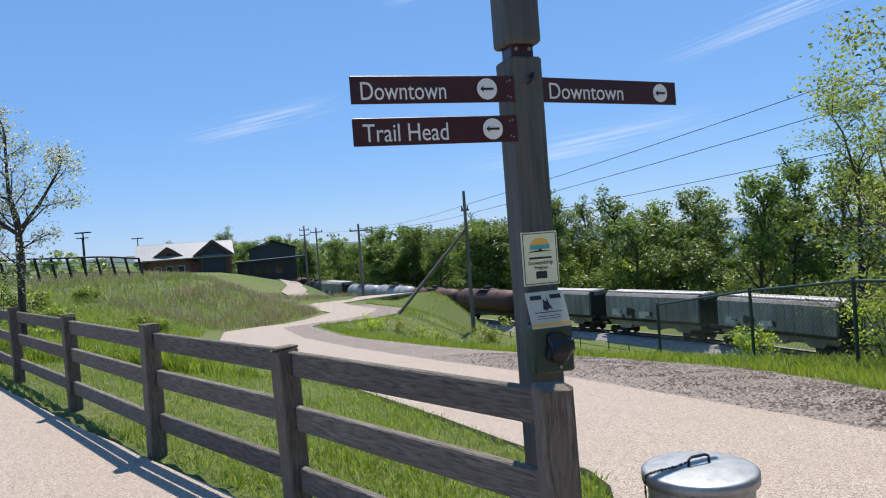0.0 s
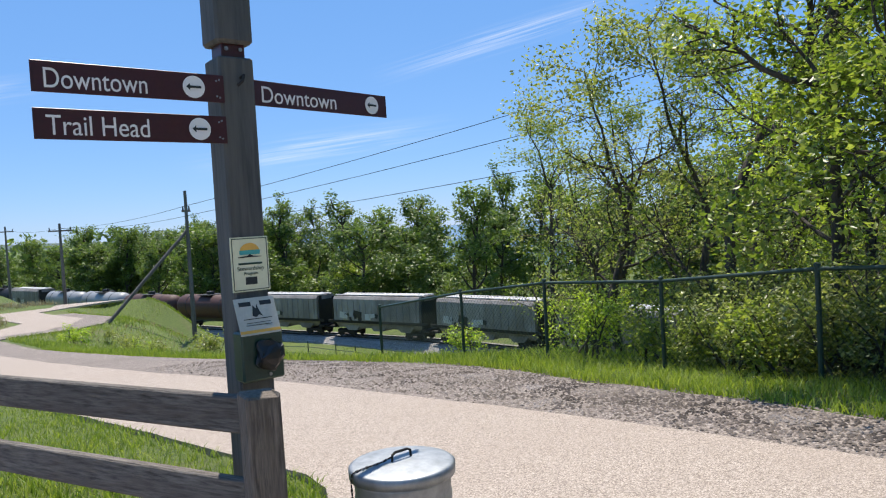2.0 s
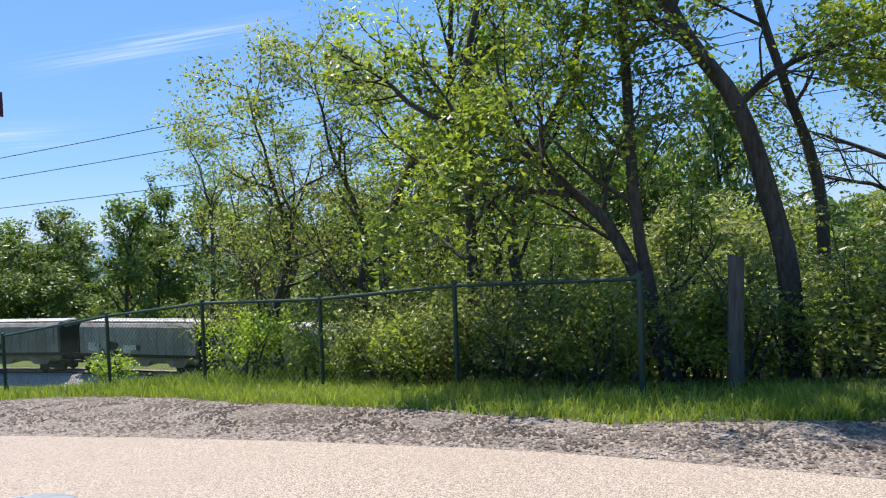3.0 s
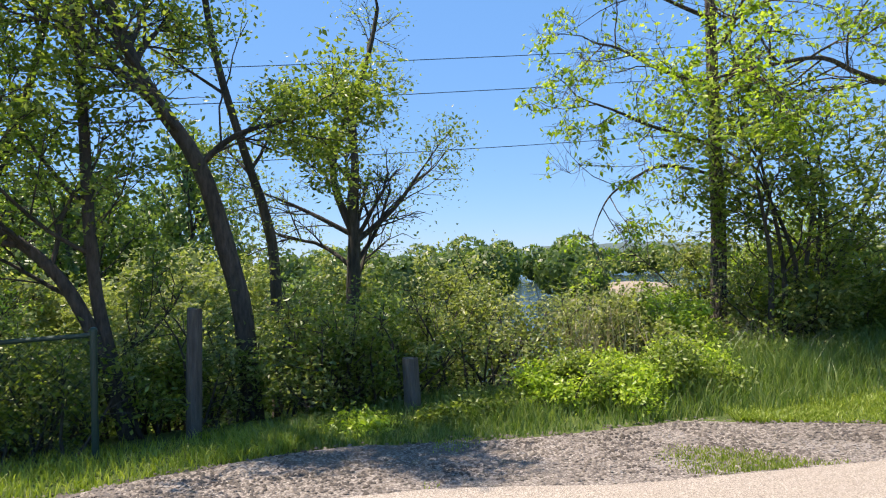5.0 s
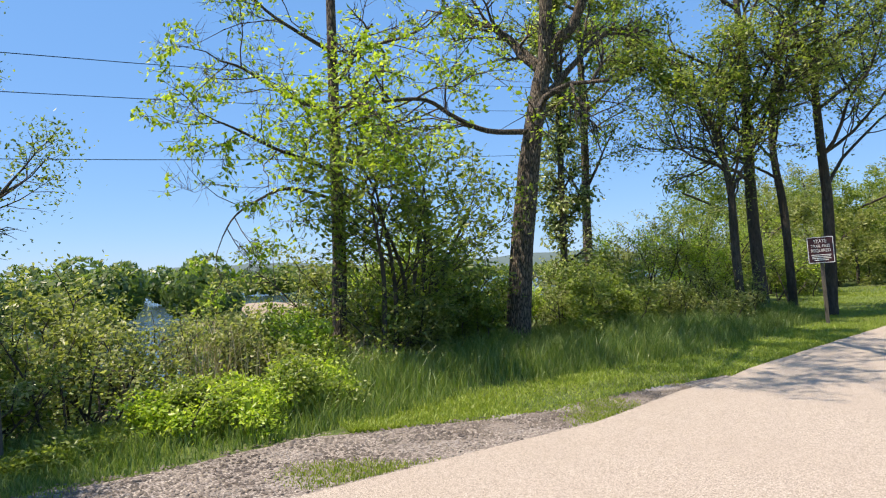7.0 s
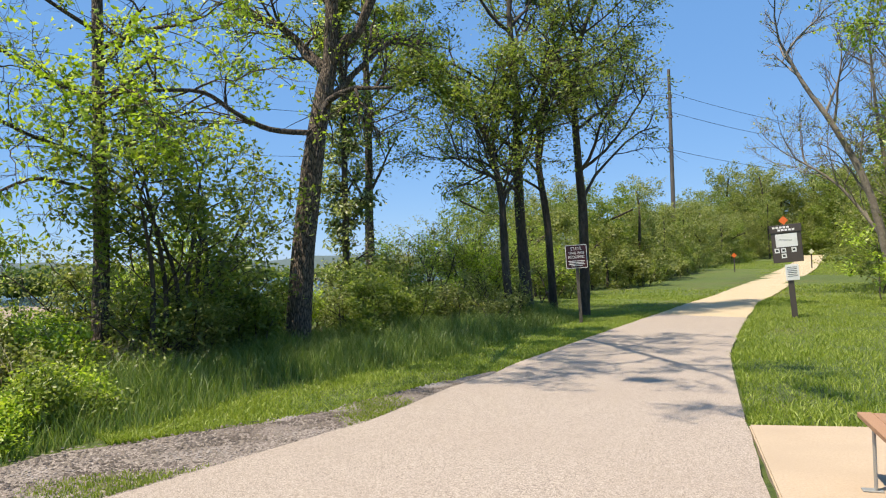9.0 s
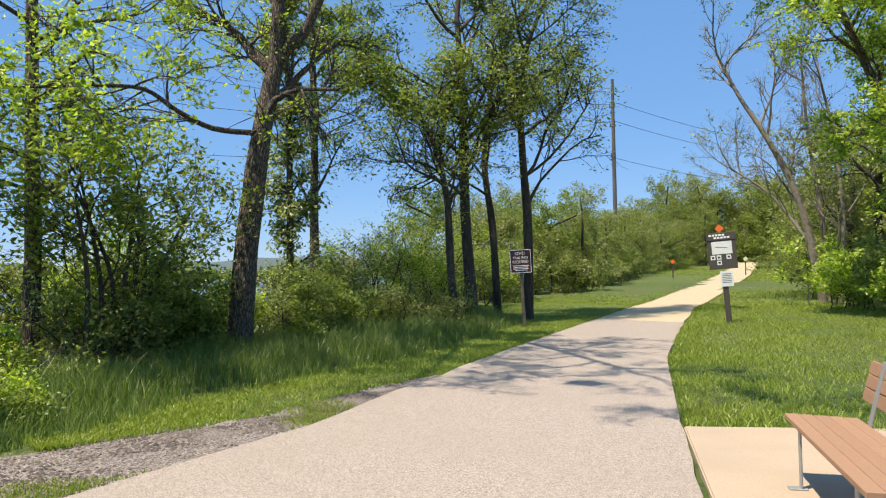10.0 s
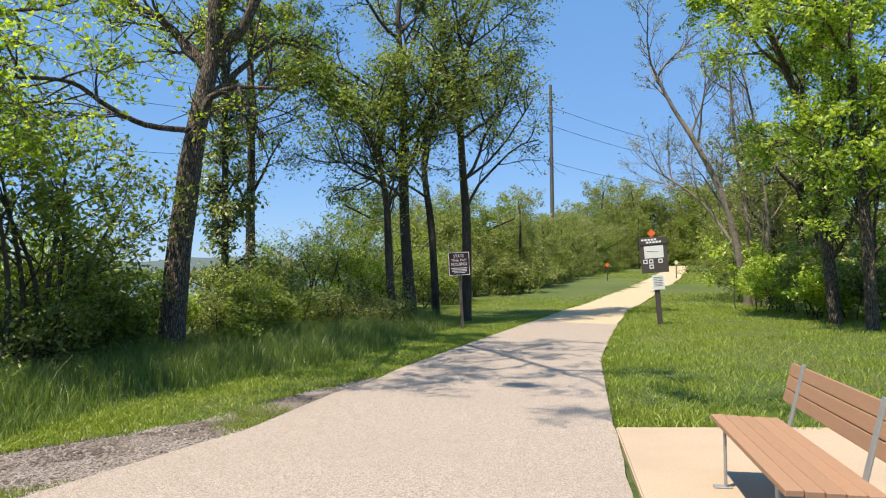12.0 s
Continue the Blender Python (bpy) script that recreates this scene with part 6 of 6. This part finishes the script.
# ---- grass, weeds and loose stones ----
def blades(name, label, spots, tall, wide, mat, seed, bend=0.5, kind_of="grass"):
    """Bent tapered blades at the given places."""
    rng = np.random.default_rng(seed)
    n = len(spots)
    P = np.array(spots)
    h = tall * rng.uniform(0.45, 1.2, n)[:, None] * (P[:, 3:4] if P.shape[1] > 3 else 1.0)
    P = P[:, :3]
    a = rng.uniform(0, 2 * math.pi, n)
    side = np.stack([np.cos(a), np.sin(a), np.zeros(n)], 1) * wide * rng.uniform(0.6, 1.3, n)[:, None]
    b = rng.uniform(0, 2 * math.pi, n)
    lean = np.stack([np.cos(b), np.sin(b), np.zeros(n)], 1) * rng.uniform(0.05, bend, n)[:, None] * h
    up = np.array([[0, 0, 1.0]]) * h
    V = np.stack([P - side, P + side, P + lean * 0.35 + up * 0.6 + side * 0.6, P + lean * 0.35 + up * 0.6 - side * 0.6, P + lean + up * 0.96], 1)
    me = bpy.data.meshes.new(name)
    me.vertices.add(5 * n)
    me.vertices.foreach_set("co", V.reshape(-1))
    idx = (np.arange(n)[:, None] * 5 + np.array([[0, 1, 2, 0, 2, 3, 3, 2, 4]])).reshape(-1).astype(np.int32)
    me.loops.add(9 * n)
    me.loops.foreach_set("vertex_index", idx)
    me.polygons.add(3 * n)
    me.polygons.foreach_set("loop_start", np.arange(0, 9 * n, 3, dtype=np.int32))
    me.update(calc_edges=True)
    me.materials.append(mat)
    tagged(new(name, me), label, kind_of, kind="stuff")


def scatter(n, seed, place, patch=0.0):
    """Places drawn by place(rnd), thinned into patches."""
    rnd = random.Random(seed)
    out = []
    while len(out) < n:
        x, y, *grown = place(rnd)
        k = 0.5 + 0.5 * noise.noise((x * 0.7, y * 0.7, seed))
        if rnd.random() < patch * (1 - k) * 1.4:
            continue
        out.append((x, y, height(x, y) - 0.01, (0.55 + 0.9 * k) * (grown[0] if grown else 1.0)))
    return out


def wedge(r):
    y = 2.9 + 11 * r.random() ** 1.5
    a, b = lerp_table(EDGE_F, y) + 0.12, lerp_table(EDGE_L, y) - 0.02
    return a + (b - a) * r.random(), y


# river-side limit of the mown strip, x by y
MOWN = [(-28, 22.0), (-22, 18.5), (-17, 12.6), (-12, 10.3), (-8.6, 9.0), (-6.5, 8.7), (-4.8, 8.2), (-3.1, 7.4), (-1.6, 6.95), (-0.5, 6.5), (0.5, 6.35), (2, 5.6)]


def riverside(r):
    y = 1.8 - 19.4 * r.random() ** 1.2
    e = max(lerp_table(MOWN, y), lerp_table(EDGE_R, y) + lerp_table(SHOULDER, y) + 0.05)
    d = (4.6 if y < -1 else 2.4) * r.random() ** 1.15
    return e + d, y, (0.3 + 0.7 * min(1.0, d / 0.9)) * lerp_table([(-2.5, 1.0), (-1.0, 0.45), (1, 0.4)], y)


def verge_north(r):
    y = 1.4 + 23 * r.random() ** 1.3
    e = lerp_table(EDGE_R, y) + lerp_table(SHOULDER, y)
    return e + 0.02 + 2.2 * r.random() ** 1.3, y


def lawn_inland(r):
    y = -6.8 - 22 * r.random() ** 1.4
    x = lerp_table(EDGE_L, y) - 0.03 - 9 * r.random() ** 1.2
    if -0.81 * (x - 3.08) - 0.585 * (y + 6.9) < 2.4 and -0.5 * (x - 3.08) + 0.866 * (y + 6.9) > -0.05:
        return lawn_inland(r)  # the pad stays clear
    return x, y


def lawn_river(r):
    y = -2.6 - 27 * r.random() ** 1.3
    e = lerp_table(EDGE_R, y) + (lerp_table(SHOULDER, y) if y > -8 else 0.0)
    return e + 0.03 + (lerp_table(MOWN, y) + 0.3 - e) * r.random(), y


def lawn_far(r):
    y = -26 - 62 * r.random() ** 1.2
    if r.random() < 0.5:
        return lerp_table(EDGE_L, y) - 0.05 - 5.5 * r.random(), y
    return lerp_table(EDGE_R, y) + 0.05 + 8 * r.random(), y


def hillside(r):
    y = 12 + 48 * r.random() ** 1.4
    return lerp_table(EDGE_L, y) - 0.9 - (4 + 0.62 * y) * r.random(), y


def slope_north(r):
    y = 9 + 62 * r.random() ** 1.15
    return lerp_table(EDGE_R, y) + lerp_table(SHOULDER, y) + 0.3 + (8 + 0.3 * y) * r.random() ** 1.3, y


blades("grass_by_fence", "fresh green grass between fence and trail", scatter(34000, 1, wedge, 0.7), 0.085, 0.005, GRASS, 11, 1.3)
blades("grass_tall_riverside", "tall green grass along the river bank", scatter(52000, 2, riverside, 0.6), 0.46, 0.0065, MEADOW, 12, 0.9)
blades("grass_verge", "green grass along the gravel and wire fence", scatter(26000, 3, verge_north, 0.7), 0.13, 0.006, LAWN, 13, 1.2)
blades("lawn_inland", "mown green lawn beside the trail", scatter(80000, 4, lawn_inland, 0.5), 0.085, 0.007, LAWN, 14, 1.5)
blades("lawn_far", "short green grass farther along the trail", scatter(45000, 14, lawn_far, 0.5), 0.09, 0.016, LAWN, 24, 1.4)
blades("lawn_riverside", "short green lawn under the trees", scatter(60000, 5, lawn_river, 0.4), 0.06, 0.007, LAWN, 15, 1.4)
blades("grass_hillside", "rough meadow grass on the hillside", scatter(70000, 6, hillside, 0.9), 0.28, 0.014, GRASS, 16, 1.1)
blades("grass_slope", "rough green grass on the slope to the railway", scatter(64000, 7, slope_north, 0.8), 0.2, 0.012, GRASS, 17, 1.0)
blades("dry_stalks", "bleached dry stalks of last year's weeds", scatter(230, 8, lambda r: (9.4 + r.gauss(0, 0.35), -1.5 + r.gauss(0, 0.4)), 0.0), 1.0, 0.008, STRAW, 18, 0.7, "dry weeds")
blades("dry_stalks_bank", "bleached dry stalks at the foot of the trees", scatter(420, 9, lambda r: (11.2 + r.gauss(0, 0.5), -3.9 + r.gauss(0, 0.6)), 0.0), 0.8, 0.007, STRAW, 19, 1.1, "dry weeds")
blades("dry_grass_crest", "dry brown grass on the hill crest", scatter(9000, 10, lambda r: (-24 + r.gauss(0, 4.5), 50 + r.gauss(0, 7.0)), 0.5), 0.36, 0.02, STRAW, 20, 0.8, "dry grass")
blades("dry_grass_slope", "dry brown grass beside the far trail", scatter(9000, 13, lambda r: (lambda y: (lerp_table(EDGE_L, y) - 0.6 - 7 * r.random(), y))(38 + 32 * r.random()), 0.9), 0.5, 0.02, STRAW, 22, 0.9, "dry grass")
blades("dry_grass_bank", "patches of dry grass on the slope to the railway", scatter(5000, 15, lambda r: (lambda y: (lerp_table(EDGE_R, y) + 3 + 12 * r.random(), y))(18 + 40 * r.random()), 1.2), 0.22, 0.016, STRAW, 23, 1.2, "dry grass")
blades("weeds_in_gravel", "small green weeds in the gravel edge", scatter(9000, 12, lambda r: (lambda y: (lerp_table(EDGE_R, y) + lerp_table(SHOULDER, y) * (0.02 + 1.0 * r.random()), y))(0.2 - 7.5 * r.random()), 1.5), 0.04, 0.006, LAWN, 21)


def loose_stones():
    rng = random.Random(31)
    verts, faces = [], []
    for _ in range(15000):
        y = 14 - 21 * rng.random()
        x = lerp_table(EDGE_R, y) + lerp_table(SHOULDER, y) * rng.betavariate(1.6, 1.6) * 1.1
        s = rng.uniform(0.008, 0.022)
        z = height(x, y) + 0.006 + s * 0.25
        a = rng.random() * 6.28
        k = len(verts)
        for j in range(4):
            verts.append((x + s * math.cos(a + 1.57 * j) * rng.uniform(0.7, 1.3), y + s * math.sin(a + 1.57 * j) * rng.uniform(0.7, 1.3), z + rng.uniform(-0.2, 0.2) * s))
        verts += [(x, y, z + s * 0.6), (x, y, z - s * 0.6)]
        for j in range(4):
            faces.append((k + j, k + (j + 1) % 4, k + 4))
    me = mesh_of("loose_stones", verts, faces, STONE)
    tagged(new("loose_stones", me), "loose brown and grey stones on the gravel shoulder", "stones", kind="stuff")


loose_stones()


# weeds and low shrubs on the hillside and slope
wr = random.Random(55)
for i in range(16):
    y = wr.uniform(16, 46)
    x = lerp_table(EDGE_L, y) - wr.uniform(2.5, 4 + 0.45 * y)
    shrub(400 + i, x, y, wr.uniform(0.5, 1.0), wr.uniform(1.0, 2.0), wr.choice((LEAF_OLIVE, LEAF_MID)), opts(kids=4, leaf=0.1, cluster=7, spread=0.2, thin=0.006), "low weedy shrub on the grassy hillside", 6, group="hillside weeds")
for i in range(9):
    y = wr.uniform(14, 40)
    x = lerp_table(EDGE_R, y) + wr.uniform(3.0, 7.0)
    shrub(430 + i, x, y, wr.uniform(0.6, 1.2), 0.8, wr.choice((LEAF_OLIVE, LEAF_NEW)), opts(kids=4, leaf=0.07, cluster=5, spread=0.14, thin=0.004), "small weedy shrub on the slope", 5, group="slope weeds")
shrub(450, -8.7, 13.2, 1.6, 1.4, LEAF_NEW, opts(kids=4, leaf=0.06, cluster=5, spread=0.12), "yellow-green shrub under the blossom tree", 7)
